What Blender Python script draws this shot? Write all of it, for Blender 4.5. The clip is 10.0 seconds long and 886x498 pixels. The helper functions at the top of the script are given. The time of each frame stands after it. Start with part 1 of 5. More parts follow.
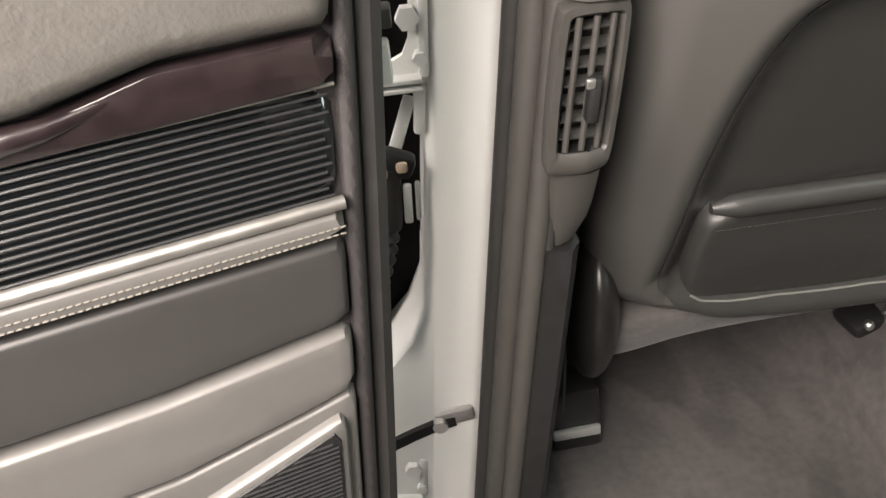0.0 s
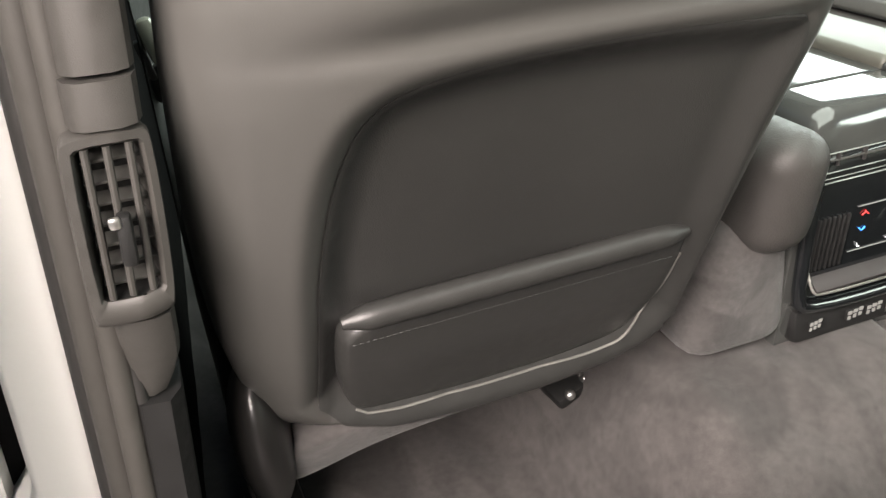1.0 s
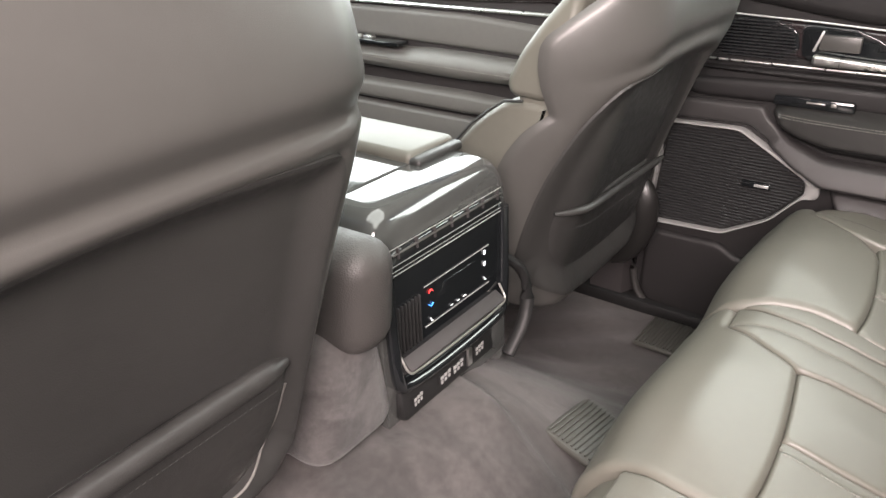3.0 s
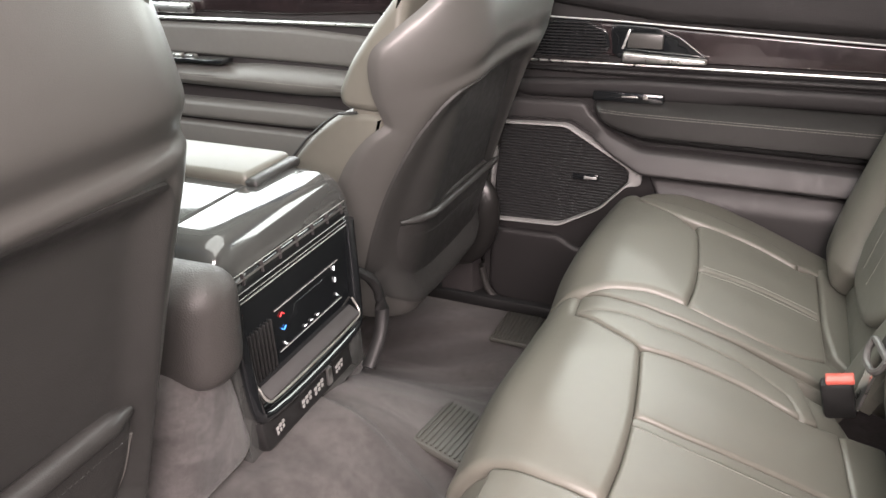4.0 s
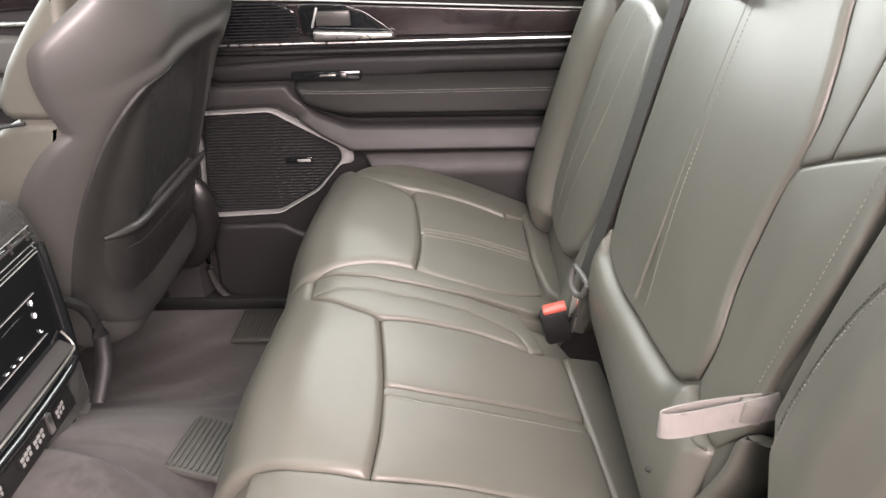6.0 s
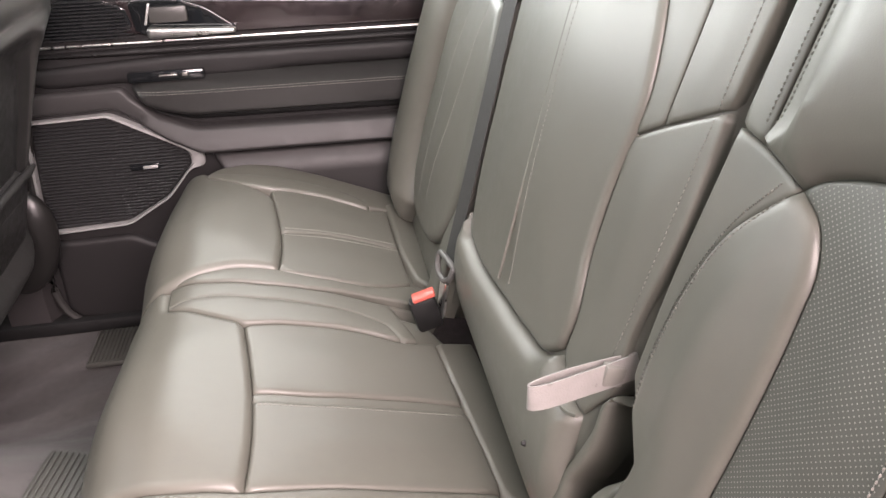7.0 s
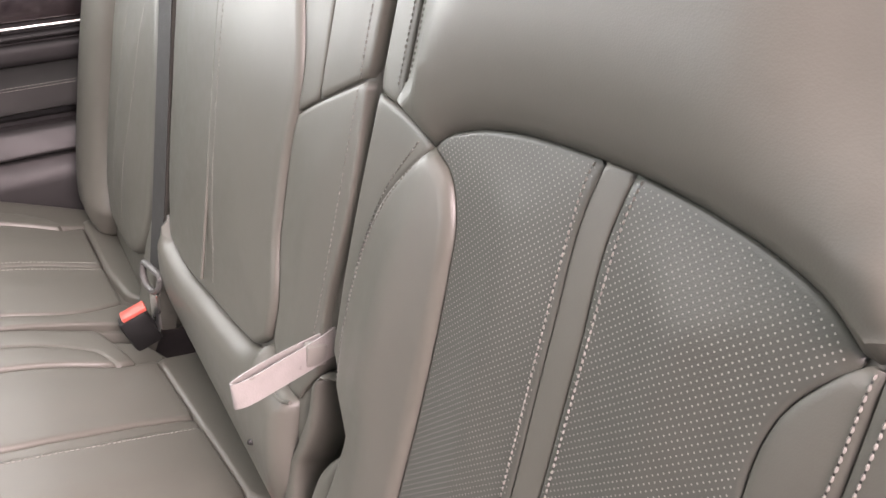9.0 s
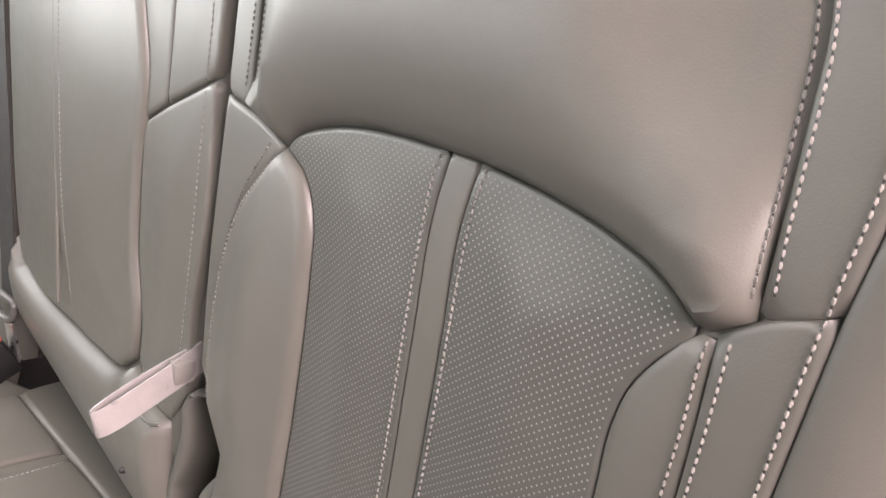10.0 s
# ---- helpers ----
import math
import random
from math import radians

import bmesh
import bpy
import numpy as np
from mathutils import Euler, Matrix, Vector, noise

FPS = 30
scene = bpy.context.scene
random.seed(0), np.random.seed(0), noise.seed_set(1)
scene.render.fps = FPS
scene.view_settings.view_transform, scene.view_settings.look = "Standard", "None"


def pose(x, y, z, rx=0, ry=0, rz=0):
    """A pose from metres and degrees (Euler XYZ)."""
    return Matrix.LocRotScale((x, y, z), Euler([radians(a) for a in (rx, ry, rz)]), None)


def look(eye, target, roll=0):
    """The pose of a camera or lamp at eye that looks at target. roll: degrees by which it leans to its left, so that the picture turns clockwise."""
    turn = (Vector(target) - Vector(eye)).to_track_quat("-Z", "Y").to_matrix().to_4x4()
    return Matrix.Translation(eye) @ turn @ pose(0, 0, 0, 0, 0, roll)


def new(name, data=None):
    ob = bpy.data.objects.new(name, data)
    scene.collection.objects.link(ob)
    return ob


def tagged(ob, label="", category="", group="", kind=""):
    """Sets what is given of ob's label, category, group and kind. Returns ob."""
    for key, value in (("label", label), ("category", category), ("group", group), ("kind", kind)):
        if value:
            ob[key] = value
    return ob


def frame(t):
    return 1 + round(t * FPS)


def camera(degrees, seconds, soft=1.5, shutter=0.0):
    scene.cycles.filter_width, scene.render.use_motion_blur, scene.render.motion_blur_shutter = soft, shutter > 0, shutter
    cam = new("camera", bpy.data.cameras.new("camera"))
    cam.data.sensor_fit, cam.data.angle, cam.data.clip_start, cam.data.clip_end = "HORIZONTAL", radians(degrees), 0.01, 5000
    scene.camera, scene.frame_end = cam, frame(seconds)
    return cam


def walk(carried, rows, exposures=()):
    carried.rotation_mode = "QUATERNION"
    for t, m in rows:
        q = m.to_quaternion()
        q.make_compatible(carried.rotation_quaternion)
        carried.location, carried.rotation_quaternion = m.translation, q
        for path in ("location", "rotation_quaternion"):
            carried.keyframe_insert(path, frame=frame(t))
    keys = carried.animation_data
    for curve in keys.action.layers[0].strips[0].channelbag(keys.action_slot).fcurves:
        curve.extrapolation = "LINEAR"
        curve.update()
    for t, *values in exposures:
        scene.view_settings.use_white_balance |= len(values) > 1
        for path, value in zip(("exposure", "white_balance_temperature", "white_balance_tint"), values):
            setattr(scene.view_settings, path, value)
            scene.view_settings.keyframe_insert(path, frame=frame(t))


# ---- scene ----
from mathutils import geometry
from mathutils.bvhtree import BVHTree

cam = camera(61.7, 10.0)
PATH = [
    (0, (-0.859, -0.059, 0.813), (-0.844, 1.603, -0.299), -6.7),
    (0.3, (-0.812, -0.036, 0.812), (-0.703, 1.631, -0.289), -6.0),
    (0.6, (-0.759, -0.024, 0.812), (-0.48, 1.661, -0.228), -6.2),
    (1, (-0.676, -0.006, 0.808), (-0.164, 1.638, -0.21), -4.4),
    (1.5, (-0.644, 0.014, 0.819), (0.182, 1.564, -0.137), -2.8),
    (2, (-0.643, 0.035, 0.833), (0.415, 1.467, -0.077), -2.8),
    (2.5, (-0.641, 0.033, 0.85), (0.614, 1.293, -0.065), -1.9),
    (3, (-0.642, 0.028, 0.852), (0.774, 1.119, -0.044), -1.9),
    (4.5, (-0.63, 0.032, 0.851), (1.059, 0.611, -0.049), -2.0),
    (5, (-0.63, 0.035, 0.849), (1.099, 0.44, -0.071), -1.9),
    (5.5, (-0.627, 0.028, 0.85), (1.124, 0.263, -0.088), -2.1),
    (7, (-0.612, 0.008, 0.835), (1.116, -0.265, -0.134), -1.8),
    (7.5, (-0.612, -0.004, 0.832), (1.072, -0.433, -0.158), -2.0),
    (8, (-0.615, -0.015, 0.829), (1.015, -0.595, -0.174), -1.9),
    (8.5, (-0.62, -0.03, 0.829), (0.935, -0.77, -0.187), -1.5),
    (9, (-0.624, -0.042, 0.829), (0.856, -0.917, -0.193), -1.3),
    (9.5, (-0.626, -0.049, 0.827), (0.767, -1.055, -0.197), -0.7),
    (10, (-0.63, -0.058, 0.825), (0.68, -1.166, -0.202), -0.4),
]
walk(cam, [(t, look(eye, target, roll)) for t, eye, target, roll in PATH],
     [(0.0, -0.1, 6500, 2), (0.5, -0.02, 6500, 3), (1.0, 0.18, 6500, 4), (2.0, 0.28, 6500, 8), (3.0, 0.22, 6500, 12), (4.5, 0.2, 6500, 14), (5.5, 0.2, 6500, 15),
      (7.0, 0.24, 6500, 19), (8.0, 0.32, 6500, 22), (10.0, 0.26, 6500, 23)])


# ---- world and light ----
world = bpy.data.worlds.new("sky")
scene.world = world
world.use_nodes = True
wn = world.node_tree.nodes
sky = wn.new("ShaderNodeTexSky")
sky.sky_type = "NISHITA"
sky.sun_disc = False
sky.sun_elevation, sky.sun_rotation = radians(50), radians(200)
world.node_tree.links.new(sky.outputs[0], wn["Background"].inputs[0])
wn["Background"].inputs[1].default_value = 0.05


def area(name, eye, target, sx, sy, power, colour):
    la = bpy.data.lights.new(name, "AREA")
    la.shape, la.size, la.size_y, la.energy, la.color = "RECTANGLE", sx, sy, power, colour
    ob = new(name, la)
    ob.matrix_world = look(eye, target)
    return ob


# daylight at the open doorway, the far windows and the windscreen, plus an added overhead fill
area("doorway_light", (-1.54, -0.50, 1.45), (-0.4, 0.18, 0.5), 1.5, 1.0, 186, (1.0, 0.85, 0.81))
area("window_light", (0.84, 0.0, 0.86), (0.0, 0.0, 0.5), 0.9, 0.34, 10, (0.92, 1.0, 0.92))
area("window_light_front", (0.84, 1.2, 0.92), (0.0, 0.9, 0.45), 1.5, 0.5, 19, (0.93, 1.0, 0.96))
# fill lamp added under an assumed opening in the unseen roof
area("roof_light", (0.0, 0.36, 1.215), (0.0, 0.355, 0.0), 0.74, 0.96, 9.5, (0.97, 1.0, 0.91))
area("windscreen_light", (0.0, 1.95, 1.12), (0.0, 0.6, 0.5), 1.2, 0.5, 12, (0.92, 1.0, 0.94))


# ---- materials ----
def mat(name, colour, rough=0.5, metal=0.0, spots=0.12, big=6.0, grain=0.0, grain_scale=900.0, cells=False,
        crease=0.0, crease_scale=40.0, coat=0.0, sheen=0.0, emit=0.0, rough_var=0.08, spec=0.5):
    m = bpy.data.materials.new(name)
    m.use_nodes = True
    nt = m.node_tree
    N, K = nt.nodes, nt.links.new
    b = N["Principled BSDF"]
    b.inputs["Roughness"].default_value, b.inputs["Metallic"].default_value = rough, metal
    b.inputs["Coat Weight"].default_value, b.inputs["Sheen Weight"].default_value = coat, sheen
    b.inputs["Coat Roughness"].default_value = 0.06
    b.inputs["Specular IOR Level"].default_value = spec
    co = N.new("ShaderNodeTexCoord")
    n1, n2 = N.new("ShaderNodeTexNoise"), N.new("ShaderNodeTexNoise")
    n1.inputs["Scale"].default_value, n2.inputs["Scale"].default_value = big, big * 14
    n1.inputs["Detail"].default_value, n2.inputs["Detail"].default_value = 4, 5
    mix = N.new("ShaderNodeMath")
    mix.operation = "MULTIPLY_ADD"
    mix.inputs[1].default_value = 0.5
    for n in (n1, n2):
        K(co.outputs["Object"], n.inputs["Vector"])
    K(n1.outputs[0], mix.inputs[0])
    half = N.new("ShaderNodeMath")
    half.operation = "MULTIPLY"
    half.inputs[1].default_value = 0.5
    K(n2.outputs[0], half.inputs[0])
    K(half.outputs[0], mix.inputs[2])
    ramp = N.new("ShaderNodeValToRGB")
    lo, hi = [c * (1 - spots) for c in colour], [min(1, c * (1 + spots)) for c in colour]
    ramp.color_ramp.elements[0].position, ramp.color_ramp.elements[1].position = 0.35, 0.65
    ramp.color_ramp.elements[0].color, ramp.color_ramp.elements[1].color = (*lo, 1), (*hi, 1)
    K(mix.outputs[0], ramp.inputs[0])
    K(ramp.outputs[0], b.inputs["Base Color"])
    rr = N.new("ShaderNodeMapRange")
    rr.inputs[1].default_value, rr.inputs[2].default_value = 0.3, 0.7
    rr.inputs[3].default_value, rr.inputs[4].default_value = max(0.02, rough - rough_var), min(1, rough + rough_var)
    K(n2.outputs[0], rr.inputs[0])
    K(rr.outputs[0], b.inputs["Roughness"])
    last = None
    for strength, scale, dist, use_cells in ((crease, crease_scale, 0.004, False), (grain, grain_scale, 0.0006, cells)):
        if strength:
            t = N.new("ShaderNodeTexVoronoi" if use_cells else "ShaderNodeTexNoise")
            t.inputs["Scale"].default_value = scale
            K(co.outputs["Object"], t.inputs["Vector"])
            bp = N.new("ShaderNodeBump")
            bp.inputs["Strength"].default_value, bp.inputs["Distance"].default_value = strength, dist
            K(t.outputs[0], bp.inputs["Height"])
            if last:
                K(last.outputs[0], bp.inputs["Normal"])
            last = bp
    if last:
        K(last.outputs[0], b.inputs["Normal"])
    if emit:
        b.inputs["Emission Color"].default_value, b.inputs["Emission Strength"].default_value = (*colour, 1), emit
    return m


LEATHER = mat("sage_leather", (0.105, 0.1025, 0.0865), 0.42, spec=0.57, spots=0.04, grain=0.06, grain_scale=1100, cells=True, crease=0.08, crease_scale=20, rough_var=0.025)
LEATHER_PERF = mat("perforated_leather", (0.075, 0.0775, 0.0665), 0.40, spec=0.55, spots=0.05, grain=0.10, grain_scale=1100, cells=True, crease=0.05, crease_scale=30, rough_var=0.025)
LEATHER_DARK = mat("charcoal_leather", (0.0245, 0.0243, 0.0234), 0.36, spec=0.5, spots=0.08, grain=0.25, grain_scale=900, cells=True, crease=0.08)
SHELL = mat("grey_brown_plastic", (0.055, 0.0537, 0.0505), 0.35, spec=0.55, rough_var=0.02, spots=0.03, grain=0.15, grain_scale=1300)
PANEL = mat("dark_soft_plastic", (0.034, 0.0310, 0.0312), 0.55, spec=0.35, spots=0.08, grain=0.4, grain_scale=900, cells=True)
DOOR_DARK = mat("black_door_vinyl", (0.0155, 0.0145, 0.0147), 0.50, spec=0.28, spots=0.08, grain=0.4, grain_scale=900, cells=True)
PILLAR_TRIM = mat("taupe_plastic", (0.037, 0.035, 0.032), 0.5, spots=0.05, grain=0.3, grain_scale=1200)
BLACK = mat("black_plastic", (0.012, 0.012, 0.012), 0.5, spec=0.3, spots=0.2, grain=0.3, grain_scale=900)
# near-black that carries the shade of the gaps in its colour
CAVITY = mat("gap_shade_black", (0.005, 0.005, 0.005), 0.85, spec=0.1, spots=0.3)
GLOSS = mat("piano_black", (0.008, 0.009, 0.010), 0.08, spots=0.1, rough_var=0.03, coat=0.6)
GLOSS_TOP = mat("gloss_grey_lacquer", (0.05, 0.052, 0.05), 0.12, spots=0.04, rough_var=0.03, coat=1.0)
CHROME = mat("satin_chrome", (0.80, 0.79, 0.77), 0.32, metal=1.0, spots=0.03)
STEEL = mat("zinc_steel", (0.55, 0.54, 0.52), 0.38, metal=1.0, spots=0.15)
SILVER = mat("silver_paint", (0.55, 0.55, 0.54), 0.35, metal=0.6, spots=0.04)
WHITE = mat("white_car_paint", (0.62, 0.625, 0.605), 0.3, spots=0.01, coat=0.5, rough_var=0.02)
RUBBER = mat("weatherstrip_rubber", (0.040, 0.0375, 0.0335), 0.6, spots=0.1, grain=0.2)
RUBBER_DARK = mat("black_rubber", (0.024, 0.023, 0.022), 0.55, spots=0.2, spec=0.35)
WOOD = mat("dark_wood_veneer", (0.0165, 0.0115, 0.0122), 0.22, spots=0.5, big=5, rough_var=0.05, coat=0.5)
GRAINED = mat("grained_grey_vinyl", (0.098, 0.092, 0.084), 0.45, spots=0.06, grain=0.5, grain_scale=420, crease=0.14, crease_scale=150)
SMOOTH_DARK = mat("smooth_dark_vinyl", (0.036, 0.0345, 0.0335), 0.40, spec=0.5, spots=0.06, grain=0.12, grain_scale=1200, rough_var=0.03)
DOOR_PAD = mat("taupe_door_vinyl", (0.036, 0.0342, 0.034), 0.45, spec=0.36, spots=0.06, grain=0.25, grain_scale=1000, cells=True)
GLOSSY_PLASTIC = mat("glossy_black_plastic", (0.014, 0.0135, 0.013), 0.30, spots=0.1, rough_var=0.0)
KNEE = mat("knee_pad_leather", (0.040, 0.0375, 0.0355), 0.5, spots=0.08, grain=0.5, grain_scale=520, cells=True)
THREAD = mat("pale_thread", (0.175, 0.168, 0.15), 0.7, spots=0.1)
THREAD_TAN = mat("tan_thread", (0.115, 0.105, 0.09), 0.7, spots=0.1)
THREAD_DARK = mat("grey_thread", (0.24, 0.235, 0.21), 0.7, spots=0.1)
DOTS = mat("perforation_backing", (0.27, 0.26, 0.24), 0.8, spots=0.1)
WEB = mat("belt_webbing", (0.042, 0.043, 0.041), 0.6, spec=0.25, spots=0.1, grain=0.6, grain_scale=500)
STRAP = mat("grey_satin_strap", (0.22, 0.205, 0.195), 0.34, spots=0.12, big=6, grain=0.4, grain_scale=700)
RED = mat("red_plastic", (0.50, 0.10, 0.075), 0.35, spots=0.05)
RED_LED = mat("red_symbol", (1.0, 0.05, 0.05), 0.4, emit=1.5)
BLUE_LED = mat("blue_symbol", (0.06, 0.3, 1.0), 0.4, emit=1.5)
WHITE_LED = mat("white_symbol", (0.9, 0.92, 0.95), 0.4, emit=0.9)
GREY_PAD = mat("grey_door_leather", (0.128, 0.126, 0.118), 0.42, spots=0.05, grain=0.2, grain_scale=900, cells=True, rough_var=0.03)
RIB = mat("black_satin_rib", (0.020, 0.020, 0.021), 0.34, spec=0.38, spots=0.1, rough_var=0.03)
SATIN = mat("satin_silver", (0.36, 0.35, 0.33), 0.42, metal=0.85, spots=0.05)
LOWER = mat("pale_grey_plastic", (0.105, 0.101, 0.096), 0.36, spots=0.05, grain=0.2, grain_scale=1200, rough_var=0.03)
HEADLINER = mat("headliner_cloth", (0.34, 0.32, 0.30), 0.9, spots=0.05, grain=0.5)
CONCRETE = mat("workshop_floor", (0.28, 0.27, 0.26), 0.6, spots=0.15, big=1.5)


def carpet(name, colour, contrast, scale):
    """Brushed pile: broad soft strokes where it lies one way or the other, over a fine nap."""
    m = mat(name, colour, 0.95, spots=0.28, big=scale * 12, grain=0.8, grain_scale=1300, crease=0.10, crease_scale=320, sheen=0.15)
    nt = m.node_tree
    N, K = nt.nodes, nt.links.new
    b = N["Principled BSDF"]
    base = b.inputs["Base Color"].links[0].from_socket
    co = N.new("ShaderNodeTexCoord")
    mp = N.new("ShaderNodeMapping")
    mp.inputs["Rotation"].default_value, mp.inputs["Scale"].default_value = (0, 0, 0.6), (1.0, 0.45, 1.0)
    n = N.new("ShaderNodeTexNoise")
    n.inputs["Scale"].default_value, n.inputs["Detail"].default_value, n.inputs["Distortion"].default_value = scale, 2.5, 1.6
    K(co.outputs["Object"], mp.inputs["Vector"])
    K(mp.outputs[0], n.inputs["Vector"])
    r = N.new("ShaderNodeMapRange")
    r.inputs[1].default_value, r.inputs[2].default_value = 0.42, 0.58
    r.inputs[3].default_value, r.inputs[4].default_value = 1 - contrast, 1 + contrast
    K(n.outputs[0], r.inputs[0])
    x = N.new("ShaderNodeVectorMath")
    x.operation = "SCALE"
    K(base, x.inputs[0])
    K(r.outputs[0], x.inputs["Scale"])
    K(x.outputs[0], b.inputs["Base Color"])
    return m


CARPET = carpet("grey_carpet", (0.046, 0.0418, 0.0402), 0.22, 7.0)
CARPET_LIGHT = carpet("light_grey_carpet", (0.048, 0.0445, 0.0435), 0.25, 11.0)


# ---- geometry helpers ----
def chaikin(pts, n=2, closed=True):
    p = np.array(pts, float)
    for _ in range(n):
        q = np.roll(p, -1, 0) if closed else p[1:]
        a = p if closed else p[:-1]
        mid = np.stack([0.75 * a + 0.25 * q, 0.25 * a + 0.75 * q], 1).reshape(-1, p.shape[1])
        p = mid if closed else np.vstack([p[:1], mid, p[-1:]])
    return p


def spline(pts, corner=38.0, n=8):
    """A closed curve through points; sharp corners stay sharp."""
    p = np.array(pts, float)
    prv, nxt = np.roll(p, 1, 0), np.roll(p, -1, 0)
    a, b = p - prv, nxt - p
    la, lb = np.linalg.norm(a, axis=1)[:, None], np.linalg.norm(b, axis=1)[:, None]
    turn = np.degrees(np.arccos(np.clip((a * b).sum(1) / (la * lb)[:, 0], -1, 1)))
    t = a / la * lb / (la + lb) + b / lb * la / (la + lb)
    sharp = turn > corner
    out = []
    m = len(p)
    for i in range(m):
        j = (i + 1) % m
        d = p[j] - p[i]
        ln = np.linalg.norm(d)
        t0 = d if sharp[i] else t[i] * ln
        t1 = d if sharp[j] else t[j] * ln
        for u in np.arange(n) / n:
            h = (2 * u**3 - 3 * u**2 + 1, u**3 - 2 * u**2 + u, -2 * u**3 + 3 * u**2, u**3 - u**2)
            out.append(h[0] * p[i] + h[1] * t0 + h[2] * p[j] + h[3] * t1)
    return np.array(out)


def fillet(pts, rad, n=5):
    """A polygon with its corners rounded by about rad."""
    p = np.array(pts, float)
    out = []
    for i in range(len(p)):
        a, b = p[i - 1] - p[i], p[(i + 1) % len(p)] - p[i]
        la, lb = np.linalg.norm(a), np.linalg.norm(b)
        k = min(rad, 0.42 * la, 0.42 * lb)
        q0, q2 = p[i] + a / la * k, p[i] + b / lb * k
        out += [(1 - u) ** 2 * q0 + 2 * u * (1 - u) * p[i] + u * u * q2 for u in np.linspace(0, 1, n)]
    return np.array(out)


def outline_of(pts, it):
    """it: 0 a curve through the points, under 1 a polygon with corners of that radius, else corner cutting."""
    if it == 0:
        return spline(pts)
    return fillet(pts, it) if it < 1 else chaikin(pts, int(it))


def resample(p, s, closed=True):
    q = np.vstack([p, p[:1]]) if closed else np.asarray(p, float)
    seg = np.linalg.norm(np.diff(q, axis=0), axis=1)
    at = np.concatenate([[0], np.cumsum(seg)])
    n = max(8 if closed else 2, int(round(at[-1] / s)) + (0 if closed else 1))
    t = np.linspace(0, at[-1], n, endpoint=not closed)
    return np.stack([np.interp(t, at, q[:, k]) for k in range(q.shape[1])], 1)


def edge_distance(p, poly):
    """Distance of points to a closed outline, and whether they lie inside it."""
    a, b = poly, np.roll(poly, -1, 0)
    d = b - a
    w = p[:, None] - a[None]
    t = np.clip((w * d).sum(2) / np.maximum((d * d).sum(1), 1e-12), 0, 1)
    dist = np.linalg.norm(w - t[..., None] * d, axis=2).min(1)
    up = (a[:, 1] <= p[:, None, 1]) != (b[:, 1] <= p[:, None, 1])
    dy = np.where(np.abs(d[:, 1]) < 1e-12, 1e-12, d[:, 1])
    cross = p[:, None, 0] < a[:, 0] + (p[:, None, 1] - a[:, 1]) / dy * d[:, 0]
    return dist, (up & cross).sum(1) % 2 == 1


def surf_frame(surf, p, side):
    e = 1e-4
    u, v = p[:, 0], p[:, 1]
    P = surf(u, v)
    n = np.cross(surf(u + e, v) - surf(u - e, v), surf(u, v + e) - surf(u, v - e))
    n /= np.linalg.norm(n, axis=1)[:, None]
    return P, n * side


def pad(outline, surf, side=1, h=0.006, r=0.012, depth=0.02, s=0.012, puff=0.0, puff_r=0.06, hf=None, it=2, bm=None, h0=0.0, rim=None):
    """A padded panel with a rolled edge, lying on a surface, within an outline of that surface."""
    poly = resample(outline_of(outline, it), s * 0.7)
    if 0.5 * np.sum(poly[:, 0] * np.roll(poly[:, 1], -1) - poly[:, 1] * np.roll(poly[:, 0], -1)) < 0:
        poly = poly[::-1]
    tang = np.roll(poly, -1, 0) - np.roll(poly, 1, 0)
    tang /= np.maximum(np.linalg.norm(tang, axis=1), 1e-9)[:, None]
    inn = np.stack([-tang[:, 1], tang[:, 0]], 1)
    pts = [poly]
    for f in (0.12, 0.35, 0.7, 1.0):
        q = poly + inn * r * f
        d, ins = edge_distance(q, poly)
        pts.append(q[ins & (d > r * f * 0.93)])
    lo, hi = poly.min(0), poly.max(0)
    gx, gy = np.meshgrid(np.arange(lo[0], hi[0], s), np.arange(lo[1], hi[1], s))
    q = np.stack([gx.ravel(), gy.ravel()], 1)
    d, ins = edge_distance(q, poly)
    pts.append(q[ins & (d > r + s * 0.4)])
    allp = np.vstack(pts)
    n = len(poly)
    out = geometry.delaunay_2d_cdt([Vector(x) for x in allp], [(i, (i + 1) % n) for i in range(n)], [], 1, 1e-7)
    vv = np.array([tuple(v) for v in out[0]])
    d, _ = edge_distance(vv, poly)
    k = np.clip(d / r, 0, 1)
    hh = h0 + (h - h0) * np.sqrt(np.clip(1 - (1 - k) ** 2, 0, 1))
    if puff:
        hh = hh + puff * (1 - np.exp(-(d / puff_r) ** 2))
    if hf is not None:
        hh = hh + hf(vv[:, 0], vv[:, 1], d)
    P, nn = surf_frame(surf, vv, side)
    top = P + nn * hh[:, None]
    bm = bm or bmesh.new()
    V = [bm.verts.new(x) for x in top]
    for f in out[2]:
        fs = [V[i] for i in f]
        try:
            bm.faces.new(fs if side > 0 else fs[::-1])
        except ValueError:
            pass
    where = {j: i for i, orig in enumerate(out[3]) for j in orig}
    ring = [where[i] for i in range(n)]
    low = [bm.verts.new(P[i] - nn[i] * depth if rim is None else top[i] - nn[i] * rim) for i in ring]
    for i in range(n):
        a, b = ring[i], ring[(i + 1) % n]
        if a != b:
            f = [V[b], V[a], low[i], low[(i + 1) % n]]
            try:
                bm.faces.new(f if side > 0 else f[::-1])
            except ValueError:
                pass
    return bm


